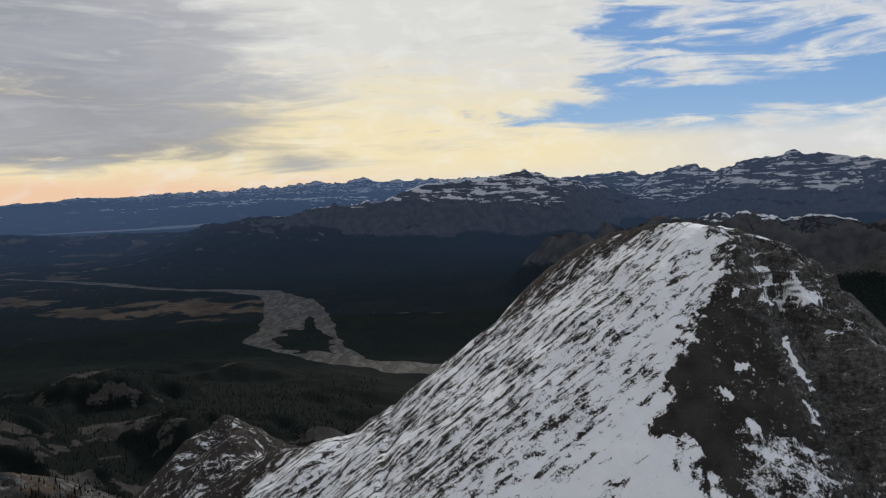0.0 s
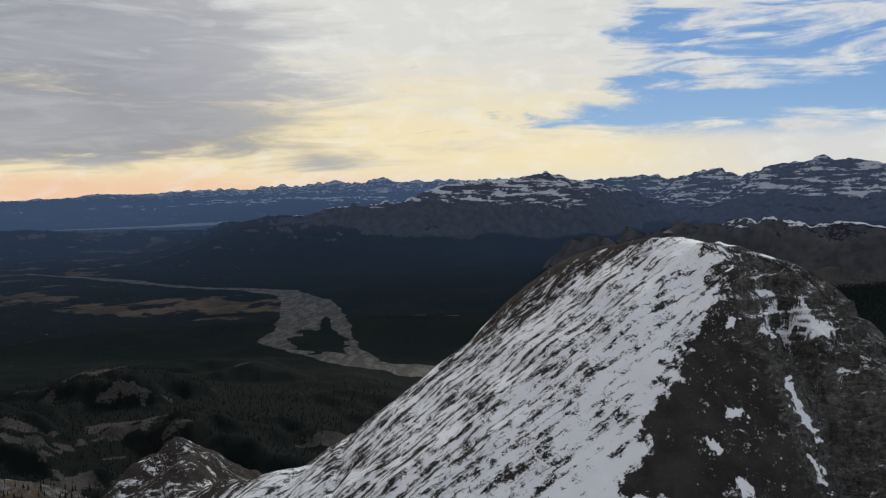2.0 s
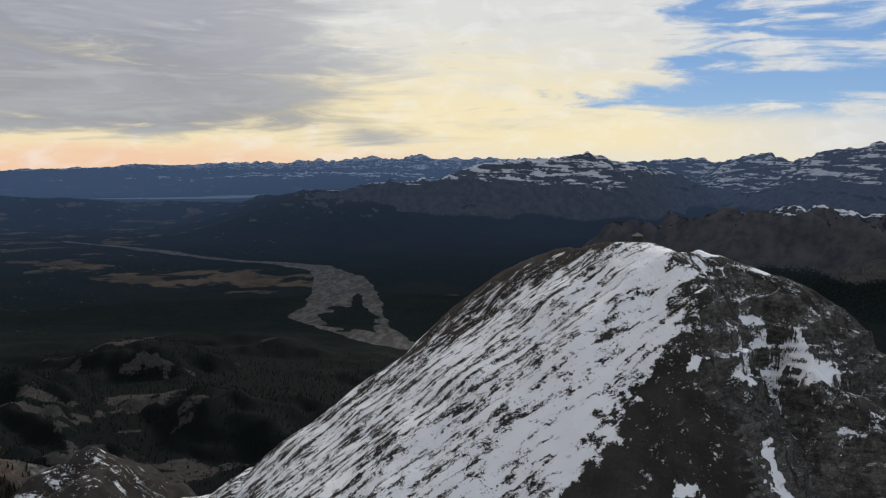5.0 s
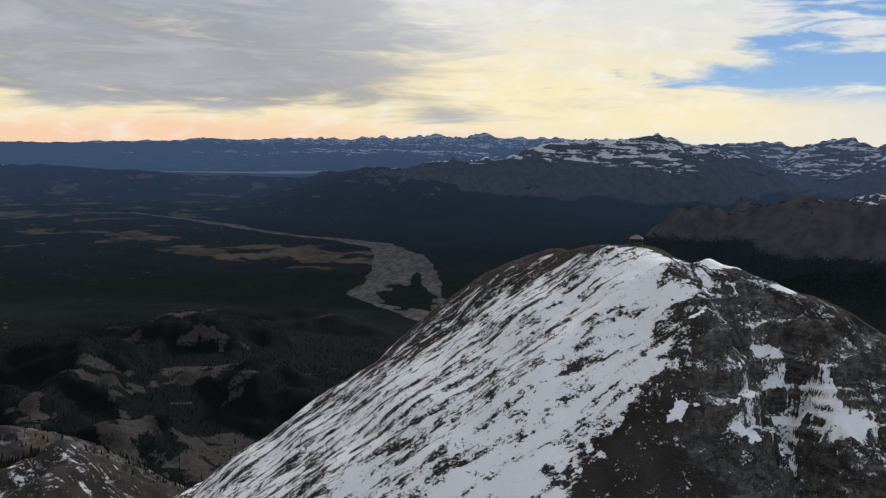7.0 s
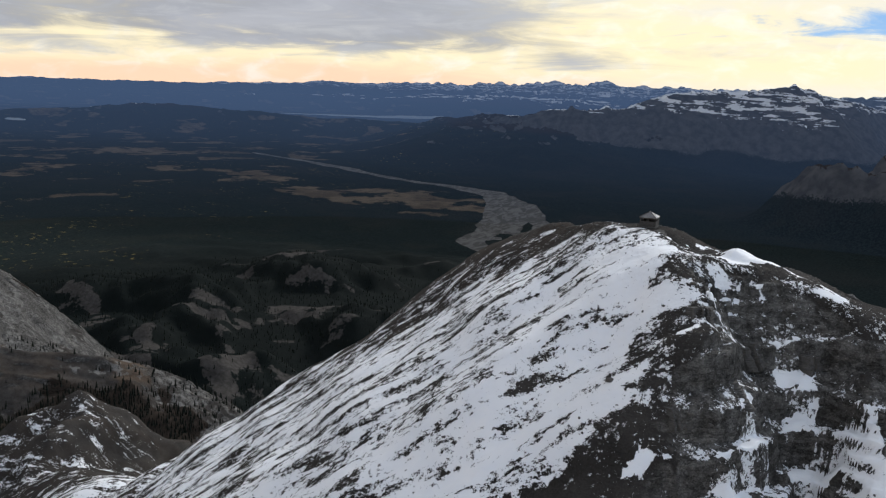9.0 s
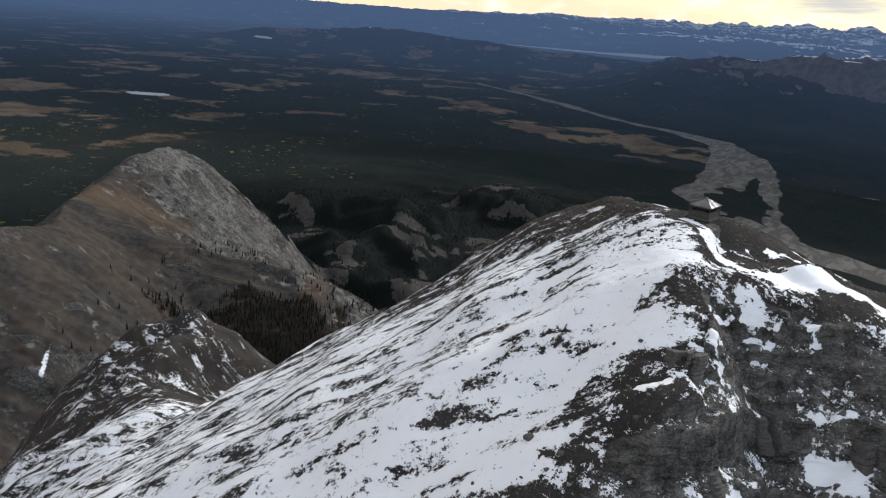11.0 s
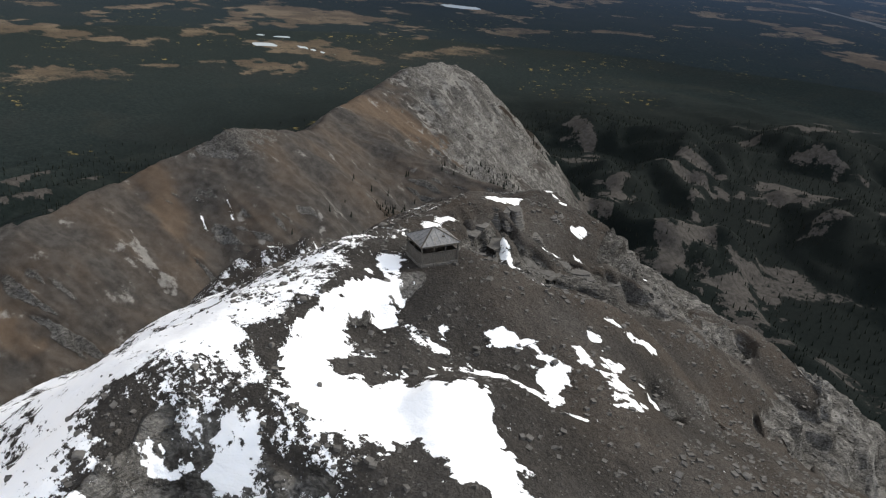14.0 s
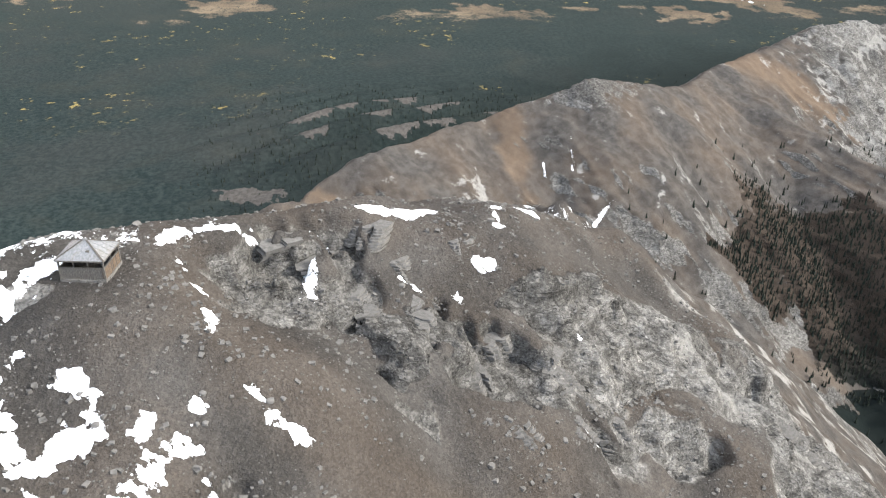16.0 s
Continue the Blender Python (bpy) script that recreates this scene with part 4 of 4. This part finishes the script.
def make_roof_metal():
    m, n = material("weathered_roof_metal")
    co = n.add("ShaderNodeTexCoord").outputs["Object"]
    streak = n.noise(n.mapped(co, (3.0, 3.0, 0.8)), 1.6, 5.0, 0.65)
    patch = n.noise(co, 0.55, 4.0, 0.6, distort=0.6)
    colour = n.mix(n.step(streak, 0.3, 0.7), (0.105, 0.105, 0.106), (0.19, 0.19, 0.192))
    colour = n.mix(n.step(patch, 0.50, 0.62, 0.0, 0.35), colour, (0.15, 0.13, 0.105))
    colour = n.mix(n.step(streak, 0.66, 0.78, 0.0, 0.6), colour, (0.14, 0.10, 0.07))
    finish(n, colour, n.step(patch, 0.4, 0.6, 0.45, 0.8), streak, 0.3, 0.02, metal=0.25, spec=0.4)
    return m


def make_stone(name, dark, light, scale=1.0):
    m, n = material(name)
    co = n.add("ShaderNodeNewGeometry").outputs["Position"]
    tint = n.add("ShaderNodeNewGeometry").outputs["Random Per Island"]
    rough = n.noise(co, 2.4 * scale, 6.0, 0.65)
    band = n.noise(n.mapped(co, (0.8, 0.8, 9.0), (9, 5, 0)), 1.0 * scale, 3.0, 0.6)
    colour = n.mix(n.step(rough, 0.3, 0.7), dark, light)
    colour = n.mix(n.step(band, 0.5, 0.62, 0.0, 0.5), colour, tuple(c * 0.6 for c in dark))
    colour = n.mix(n.math("MULTIPLY", tint, 0.5), colour, tuple(min(1.0, c * 1.25) for c in light))
    finish(n, colour, 0.9, rough, 0.7, 0.06, spec=0.2)
    return m


GREY_WOOD = make_weathered_wood("grey_wood", (0.10, 0.091, 0.080), (0.032, 0.029, 0.025))
RUSTY_WOOD = make_weathered_wood("rust_brown_wood", (0.115, 0.080, 0.052), (0.040, 0.030, 0.022))
DARK_WOOD = make_weathered_wood("dark_wood", (0.075, 0.065, 0.055), (0.03, 0.026, 0.022))
ROOF_METAL = make_roof_metal()
STONE = make_stone("grey_limestone", (0.046, 0.043, 0.039), (0.105, 0.099, 0.091))
PLINTH_STONE = make_stone("plinth_stone", (0.05, 0.046, 0.041), (0.12, 0.112, 0.10), 2.0)


# ---- the old lookout cabin on the summit ----
def wall_boards(name, a, b, z0, z1, thick, mat, cabin, label="", board=0.19, rng=None, drop=0.0):
    """A backing panel from a to b with upright boards on it, some of them missing and with uneven tops."""
    a, b = Vector(a), Vector(b)
    length = (b - a).length
    along = (b - a) / length
    out = Vector((along.y, -along.x, 0))
    bm = bmesh.new()
    beam(bm, a - out * 0.02 + Vector((0, 0, (z0 + z1) / 2)), b - out * 0.02 + Vector((0, 0, (z0 + z1) / 2)), 0.03, z1 - z0 - 0.06)
    wall = part(name, bm, DARK_WOOD, cabin, label)
    count = max(1, round(length / board))
    for i in range(count):
        if rng.random() < drop:
            continue
        s0, s1 = i * length / count + 0.006, (i + 1) * length / count - 0.006
        o = out * rng.uniform(0.0, 0.012)
        top = z1 - rng.choice((0, 0, 0.0, 0.02, 0.05))
        p = [a + along * s0 + o, a + along * s1 + o]
        ring = [p[0], p[1], p[1] + out * thick, p[0] + out * thick]
        bm = bmesh.new()
        low = [bm.verts.new((q.x, q.y, z0)) for q in ring]
        high = [bm.verts.new((q.x, q.y, top)) for q in ring]
        bm.faces.new(low[::-1])
        bm.faces.new(high)
        for k in range(4):
            bm.faces.new((low[k], low[(k + 1) % 4], high[(k + 1) % 4], high[k]))
        bmesh.ops.recalc_face_normals(bm, faces=bm.faces)
        part("board", bm, mat, wall)


def build_cabin():
    rng = random.Random(5)
    cabin = new("lookout_cabin")
    cabin.matrix_world = pose(123.2, 442.4, CABIN_Z, 0, 0, -6)
    cabin.scale = (1.05, 1.05, 1.10)
    tagged(cabin, "abandoned grey wooden lookout cabin with hipped metal roof on scree", "cabin")
    w, d, eave, top = 2.1, 1.75, 2.1, 3.25  # half width along y, half depth along x, heights
    bm = bmesh.new()
    for side in (-1, 1):
        for i in range(9):
            y0, y1 = -w - 0.1 + i * (2 * w + 0.2) / 9, -w - 0.1 + (i + 1) * (2 * w + 0.2) / 9 - 0.02
            x = side * (d + 0.02) + rng.uniform(-0.03, 0.03)
            box(bm, x - 0.13, x + 0.13, y0, y1, -1.1, 0.12 + rng.uniform(-0.05, 0.05), 0.02)
        for i in range(7):
            x0, x1 = -d + 0.14 + i * (2 * d - 0.28) / 7, -d + 0.14 + (i + 1) * (2 * d - 0.28) / 7 - 0.02
            y = side * (w + 0.02) + rng.uniform(-0.03, 0.03)
            box(bm, x0, x1, y - 0.13, y + 0.13, -1.1, 0.12 + rng.uniform(-0.05, 0.05), 0.02)
    part("plinth", bm, PLINTH_STONE, cabin, "rough dry stone plinth")
    bm = bmesh.new()
    box(bm, -d + 0.15, d - 0.15, -w + 0.15, w - 0.15, 0.05, 0.12)
    part("floor_deck", bm, DARK_WOOD, cabin)
    corners = [(d, -w), (d, w), (-d, w), (-d, -w)]
    for x, y in corners:
        bm = bmesh.new()
        box(bm, x - 0.08, x + 0.08, y - 0.08, y + 0.08, 0.1, eave, 0.012)
        part("post", bm, GREY_WOOD, cabin, "pale grey corner post")
    for k in range(4):
        (x0, y0), (x1, y1) = corners[k], corners[(k + 1) % 4]
        a, b = Vector((x0, y0, 0)), Vector((x1, y1, 0))
        e = (b - a).normalized() * 0.085
        a, b = a + e, b - e
        wall_boards("lower_wall", a, b, 0.10, 1.22, 0.03, RUSTY_WOOD if k == 1 else GREY_WOOD, cabin, "rust-brown board wall" if k == 1 else "grey board wall", rng=rng, drop=0.06 if k != 1 else 0.28)
        bm = bmesh.new()
        beam(bm, a + Vector((0, 0, 1.26)), b + Vector((0, 0, 1.26)), 0.14, 0.07)
        part("sill", bm, GREY_WOOD, cabin)
        bm = bmesh.new()
        beam(bm, a + Vector((0, 0, eave - 0.08)), b + Vector((0, 0, eave - 0.08)), 0.12, 0.15)
        part("top_plate", bm, GREY_WOOD, cabin)
        bm = bmesh.new()
        beam(bm, a + Vector((0, 0, 1.90)), b + Vector((0, 0, 1.90)), 0.06, 0.16)
        part("header", bm, GREY_WOOD, cabin)
        for s in ((0.5,) if k % 2 else (0.33, 0.66)):
            p = a + (b - a) * s
            bm = bmesh.new()
            box(bm, p.x - 0.04, p.x + 0.04, p.y - 0.04, p.y + 0.04, 1.29, 1.85, 0.008)
            part("mullion", bm, GREY_WOOD, cabin)
    # an inner board wall, added to block light, keeps the window band dark
    wall_boards("inner_light_block", (-0.5, -w + 0.2, 0), (-0.5, w - 0.2, 0), 0.12, 2.05, 0.03, DARK_WOOD, cabin, "added dark inner board wall", 0.3, rng)
    # hipped roof of metal sheets
    o = 0.22
    peak = [(0.0, -0.12, top), (0.0, 0.12, top)]
    rim = [(d + o, -w - o, eave), (d + o, w + o, eave), (-d - o, w + o, eave), (-d - o, -w - o, eave)]
    faces = [(rim[0], rim[1], peak[1], peak[0]), (rim[1], rim[2], peak[1]), (rim[2], rim[3], peak[0], peak[1]), (rim[3], rim[0], peak[0])]
    for f in faces:
        bm = bmesh.new()
        slab(bm, f, 0.05)
        panel = part("roof_sheet", bm, ROOF_METAL, cabin, "grey sheet metal with tan rust stains")
        a, b = Vector(f[0]), Vector(f[1])
        apex = Vector(f[-1]) if len(f) == 3 else (Vector(f[2]) + Vector(f[3])) / 2
        n = (b - a).cross(apex - a).normalized()
        for i in range(1, 6):
            s = i / 6
            foot = a + (b - a) * s
            reach = 1 - abs(2 * s - 1)
            end = foot + ((apex - (a + b) / 2) * reach * 0.97)
            bm = bmesh.new()
            beam(bm, foot + n * 0.012, end + n * 0.012, 0.03, 0.025)
            part("seam", bm, ROOF_METAL, panel)
    for c, p in zip(rim, (peak[0], peak[1], peak[1], peak[0])):
        bm = bmesh.new()
        beam(bm, Vector(c) + Vector((0, 0, 0.02)), Vector(p) + Vector((0, 0, 0.02)), 0.16, 0.04)
        part("hip_cap", bm, DARK_WOOD, cabin, "dark ridge strip")
    bm = bmesh.new()
    beam(bm, (0, -0.25, top + 0.03), (0, 0.25, top + 0.03), 0.18, 0.05)
    part("ridge_cap", bm, ROOF_METAL, cabin)
    for k in range(4):
        bm = bmesh.new()
        beam(bm, Vector(rim[k]) + Vector((0, 0, -0.07)), Vector(rim[(k + 1) % 4]) + Vector((0, 0, -0.07)), 0.05, 0.12)
        part("fascia", bm, GREY_WOOD, cabin)
    bm = bmesh.new()
    s = (Vector(rim[0]) * 0.16 + Vector(rim[1]) * 0.40 + Vector(peak[1]) * 0.44)
    box(bm, s.x - 0.12, s.x + 0.12, s.y - 0.16, s.y + 0.16, s.z - 0.03, s.z + 0.07, 0.01)
    part("roof_vent", bm, DARK_WOOD, cabin, "dark hole in the roof")
    return cabin


def summit_height(x, y):
    """Height of the summit's sheet at many places."""
    x0, _, y0, _ = SUMMIT_BOX
    fx, fy = (np.asarray(x) - x0) / 0.38, (np.asarray(y) - y0) / 0.38
    i, j = np.floor(fy).astype(int), np.floor(fx).astype(int)
    a, b = fy - i, fx - j
    g = SUMMIT_Z
    return (g[i, j] * (1 - b) + g[i, j + 1] * b) * (1 - a) + (g[i + 1, j] * (1 - b) + g[i + 1, j + 1] * b) * a


CABIN_Z = float(summit_height([125.0, 125.0, 121.4, 121.4], [440.4, 444.4, 440.4, 444.4]).mean()) + 0.15
build_cabin()


# ---- loose rock on the summit ----
def rock_points(rng, size, flat):
    """A rough block: a cube with pulled corners, 8 corners."""
    p = np.array([(sx, sy, sz) for sx in (-1, 1) for sy in (-1, 1) for sz in (-1, 1)], float)
    p = p * (1 + rng.uniform(-0.35, 0.35, p.shape)) * size * np.array((1, rng.uniform(0.55, 1.0), flat)) / 2
    t = rng.uniform(0, math.tau)
    c, s = math.cos(t), math.sin(t)
    tilt = rng.uniform(-0.35, 0.35)
    p = p @ np.array(((1, 0, math.sin(tilt)), (0, 1, 0), (-math.sin(tilt), 0, 1)))
    return p @ np.array(((c, s, 0), (-s, c, 0), (0, 0, 1)))


CUBE = ((0, 1, 3, 2), (4, 6, 7, 5), (0, 4, 5, 1), (2, 3, 7, 6), (0, 2, 6, 4), (1, 5, 7, 3))


def joined(name, points, faces, mat):
    mesh = bpy.data.meshes.new(name)
    mesh.from_pydata(points.tolist(), [], faces)
    mesh.materials.append(mat)
    return new(name, mesh)


def build_scree():
    rng = np.random.default_rng(11)
    x, y = rng.uniform(70, 168, 60000), rng.uniform(372, 560, 60000)
    z = summit_height(x, y)
    patch = fbm(x, y, 11, 3, 201)
    west = along_side(x, y, ARETE + RIM[1:4])
    keep = (z > 800) & (rng.uniform(-0.5, 1.0, len(x)) < patch + 0.15) & (west < 18) & (summit_snow(x, y, z)[0] < 0.45 + 0.3 * rng.random(len(x)))
    x, y, z = x[keep][:15000], y[keep][:15000], z[keep][:15000]
    points, faces = [], []
    for k, (px, py, pz) in enumerate(zip(x, y, z)):
        size = 0.14 + 0.50 * rng.random() ** 5
        points.append(rock_points(rng, size, rng.uniform(0.3, 0.7)) + (px, py, pz + size * 0.08))
        faces += [tuple(8 * k + i for i in f) for f in CUBE]
    tagged(joined("scree_stones", np.concatenate(points), faces, STONE), "loose angular grey stones scattered over the slope", "stones", kind="stuff")


def build_boulders():
    rng = np.random.default_rng(23)
    spots = [(123.0, 383.0, 1.5)]
    while len(spots) < 60:
        x, y = rng.uniform(86, 160), rng.uniform(376, 545)
        if along_side(np.array([x]), np.array([y]), ARETE + RIM[1:4])[0] < 6 and math.hypot(x - 123, y - 442) > 9 and float(summit_height(x, y)) > 808:
            spots.append((x, y, rng.uniform(0.35, 0.95)))
    for x, y, size in spots:
        bm = bmesh.new()
        made = bmesh.ops.create_icosphere(bm, subdivisions=2, radius=0.5)["verts"]
        k = Vector((rng.uniform(0.8, 1.25), rng.uniform(0.7, 1.0), rng.uniform(0.5, 0.8)))
        off = Vector(rng.uniform(0, 50, 3))
        for v in made:
            c = v.co * 2
            c = Vector([max(-0.72, min(0.72, q)) for q in c]) * 0.66
            v.co = Vector((c.x * k.x, c.y * k.y, c.z * k.z)) * size * (1 + 0.22 * noise.noise(v.co * 2.4 + off))
        mesh = bpy.data.meshes.new("boulder")
        bm.to_mesh(mesh)
        bm.free()
        mesh.materials.append(STONE)
        ob = new("boulder", mesh)
        ob.matrix_world = pose(x, y, float(summit_height(x, y)) + 0.04 * size, rng.uniform(-12, 12), rng.uniform(-12, 12), rng.uniform(0, 360))
        tagged(ob, "angular grey limestone boulder lying on the scree", "boulder", "boulders on the summit")


build_scree()
build_boulders()


# ---- woods ----
def make_needles():
    m, n = material("conifer_needles")
    co = n.add("ShaderNodeNewGeometry").outputs["Position"]
    tint = n.add("ShaderNodeNewGeometry").outputs["Random Per Island"]
    clump = n.noise(co, 0.7, 3.0, 0.6)
    colour = n.mix(n.step(clump, 0.3, 0.7), (0.005, 0.008, 0.006), (0.015, 0.019, 0.014))
    colour = n.mix(n.step(tint, 0.6, 1.0, 0.0, 0.4), colour, (0.026, 0.020, 0.015))
    finish(n, colour, 0.9, spec=0.1)
    return m


NEEDLES = make_needles()


def conifers(rng, x, y, z, high, sides, tiers):
    """Ragged stacked crowns for many conifers, as one set of points and faces."""
    points, faces = [], []
    for px, py, pz, h in zip(x, y, z, high):
        wide = h * rng.uniform(0.13, 0.2)
        for k in range(tiers):
            base, tip = h * (0.08 + 0.8 * k / tiers), h * min(1.0, 0.08 + 0.8 * k / tiers + 1.25 / tiers)
            radius = wide * (1 - 0.8 * k / tiers)
            first = len(points)
            turn = rng.uniform(0, 6)
            for s in range(sides):
                a = turn + s * math.tau / sides
                q = radius * rng.uniform(0.65, 1.25)
                points.append((px + q * math.cos(a), py + q * math.sin(a), pz + base + h * rng.uniform(-0.05, 0.05)))
            points.append((px + rng.uniform(-0.1, 0.1), py + rng.uniform(-0.1, 0.1), pz + tip))
            faces += [(first + s, first + (s + 1) % sides, first + sides) for s in range(sides)]
            faces.append(tuple(first + s for s in range(sides))[::-1])
    return np.array(points), faces


def wooded(x, y, fine):
    """Heights and share of wood at places laid out as a grid."""
    z = land(x, y)
    s = slope_of(x, y, z)
    z = relief(x, y, z, s, fine)
    return z, covers(x, y, z, s)[0][..., 1]


def build_woods():
    rng = np.random.default_rng(31)
    x0, x1, y0, y1 = RIDGE_BOX
    gx, gy = np.meshgrid(np.arange(-960, -430, 4.0), np.arange(700, 1250, 4.0))
    z, share = wooded(gx, gy, 2.4)
    gx2, gy2 = gx + rng.uniform(-2, 2, gx.shape), gy + rng.uniform(-2, 2, gx.shape)
    take = rng.random(gx.shape) < np.maximum(share - 0.1, 0) * 0.85 + 0.012 * (z < 560) * (gx > -760)
    x, y, h = gx2[take], gy2[take], z[take]
    points, faces = conifers(rng, x, y, h - 0.6, rng.uniform(4, 11, len(x)), 6, 3)
    tagged(joined("conifer_grove", points, faces, NEEDLES), "dark spruce grove on the ridge's brown slope", "trees", kind="stuff")
    gx, gy = np.meshgrid(np.arange(-2500, -250, 15.0), np.arange(-100, 3300, 15.0))
    z, share = wooded(gx, gy, 6.0)
    inside = (gx > x0 + 20) & (gx < x1 - 20) & (gy > y0 + 20) & (gy < y1 - 20)
    gx2, gy2 = gx + rng.uniform(-7, 7, gx.shape), gy + rng.uniform(-7, 7, gx.shape)
    edge = np.clip(4 * share * (1 - share), 0, 1)
    fade = smooth(gx, -2500, -1900) * smooth(gy, -100, 250) * smooth(gy, 3300, 2500)
    take = (rng.random(gx.shape) < fade * (0.5 * smooth(share, 0.25, 0.6) + 0.10 * edge)) & ~inside & (z < 520)
    x, y, h = gx2[take], gy2[take], z[take]
    points, faces = conifers(rng, x, y, h - 1.5, rng.uniform(8, 14, len(x)), 5, 2)
    tagged(joined("valley_forest", points, faces, NEEDLES), "dense dark conifer forest on the foothills", "forest", kind="stuff")


build_woods()


# ---- layered crags: x, y, width, height ----
CRAGS = [(111, 469, 5.5, 5.0), (107, 458, 5, 2.6), (108, 464, 4, 3), (115, 477, 4, 2.4), (119, 482, 4.5, 2.2), (124, 494, 5, 2.6), (127, 487, 3.5, 1.8), (103, 469, 5, 3), (110, 476, 3.5, 3), (113, 471, 3, 3.2), (112, 486, 4.5, 2.2), (113.5, 491, 3.2, 3.2), (101, 482, 4, 2.6), (116, 494, 4, 3), (120, 500, 5, 4), (105, 474, 4, 2.5), (117, 455, 3, 1.8), (154, 421, 6, 4), (148, 405, 6, 6), (137, 395, 5, 4), (160, 412, 6, 5), (144, 388, 6, 5), (136, 378, 5, 4), (98, 535, 7, 6), (104, 540, 6, 7)]


def build_crag(x, y, wide, high, rng):
    """Blocks of thin-bedded rock that stand out of the slope side by side."""
    e = 1.5
    gx = (float(summit_height(x + e, y)) - float(summit_height(x - e, y))) / (2 * e)
    gy = (float(summit_height(x, y + e)) - float(summit_height(x, y - e))) / (2 * e)
    steep = max(math.hypot(gx, gy), 0.35)
    turn = math.degrees(math.atan2(-gy, -gx))  # the way downhill
    crag = new("crag")
    crag.matrix_world = pose(x, y, float(summit_height(x, y)), rng.uniform(-4, 6), rng.uniform(-6, 2), turn + rng.uniform(-14, 14))
    tagged(crag, "layered grey limestone crag jutting from the scree", "rock outcrop", "crags below the summit")
    count = 2 if wide < 5 else 3
    cuts = np.sort(rng.uniform(-0.3, 0.3, count - 1)) * wide
    edges = [-wide / 2, *cuts, wide / 2]
    for k in range(count):
        reach = rng.uniform(0.25, 0.8) - 0.3 * abs(k - (count - 1) / 2)
        top = high * rng.uniform(0.10, 0.28)
        shape = [rng.uniform(-0.22, 0.22) - (1.1, 0.35, 0, 0, 0, 0.35, 1.1)[i] for i in range(7)]  # the block's front
        z = -0.62 * high
        while z < top:
            thick = rng.uniform(0.16, 0.42)
            back = -(z + thick) / max(steep, 0.8) * 0.85
            ledge = rng.uniform(-0.10, 0.10) - (0.18 if rng.random() < 0.2 else 0.0)
            bm = bmesh.new()
            y0, y1 = edges[k] + rng.uniform(-0.25, 0.12), edges[k + 1] + rng.uniform(-0.12, 0.25)
            rim = [(back + reach + q + ledge + rng.uniform(-0.05, 0.05), y0 + (y1 - y0) * i / 6) for i, q in enumerate(shape)]
            rim += [(back - 2.6, y1), (back - 2.6, y0)]
            low = [bm.verts.new((p, q, z - 0.02)) for p, q in rim]
            hi = [bm.verts.new((p - rng.uniform(0.0, 0.12), q + rng.uniform(-0.08, 0.08), z + thick + rng.uniform(-0.05, 0.03))) for p, q in rim]
            bm.faces.new(low)
            bm.faces.new(hi[::-1])
            for i in range(len(rim)):
                j = (i + 1) % len(rim)
                bm.faces.new((low[i], hi[i], hi[j], low[j]))
            bmesh.ops.recalc_face_normals(bm, faces=bm.faces)
            part("slab", bm, STONE, crag)
            z += thick


def build_crags():
    rng = np.random.default_rng(47)
    for x, y, wide, high in CRAGS:
        build_crag(x, y, wide, high, rng)


build_crags()
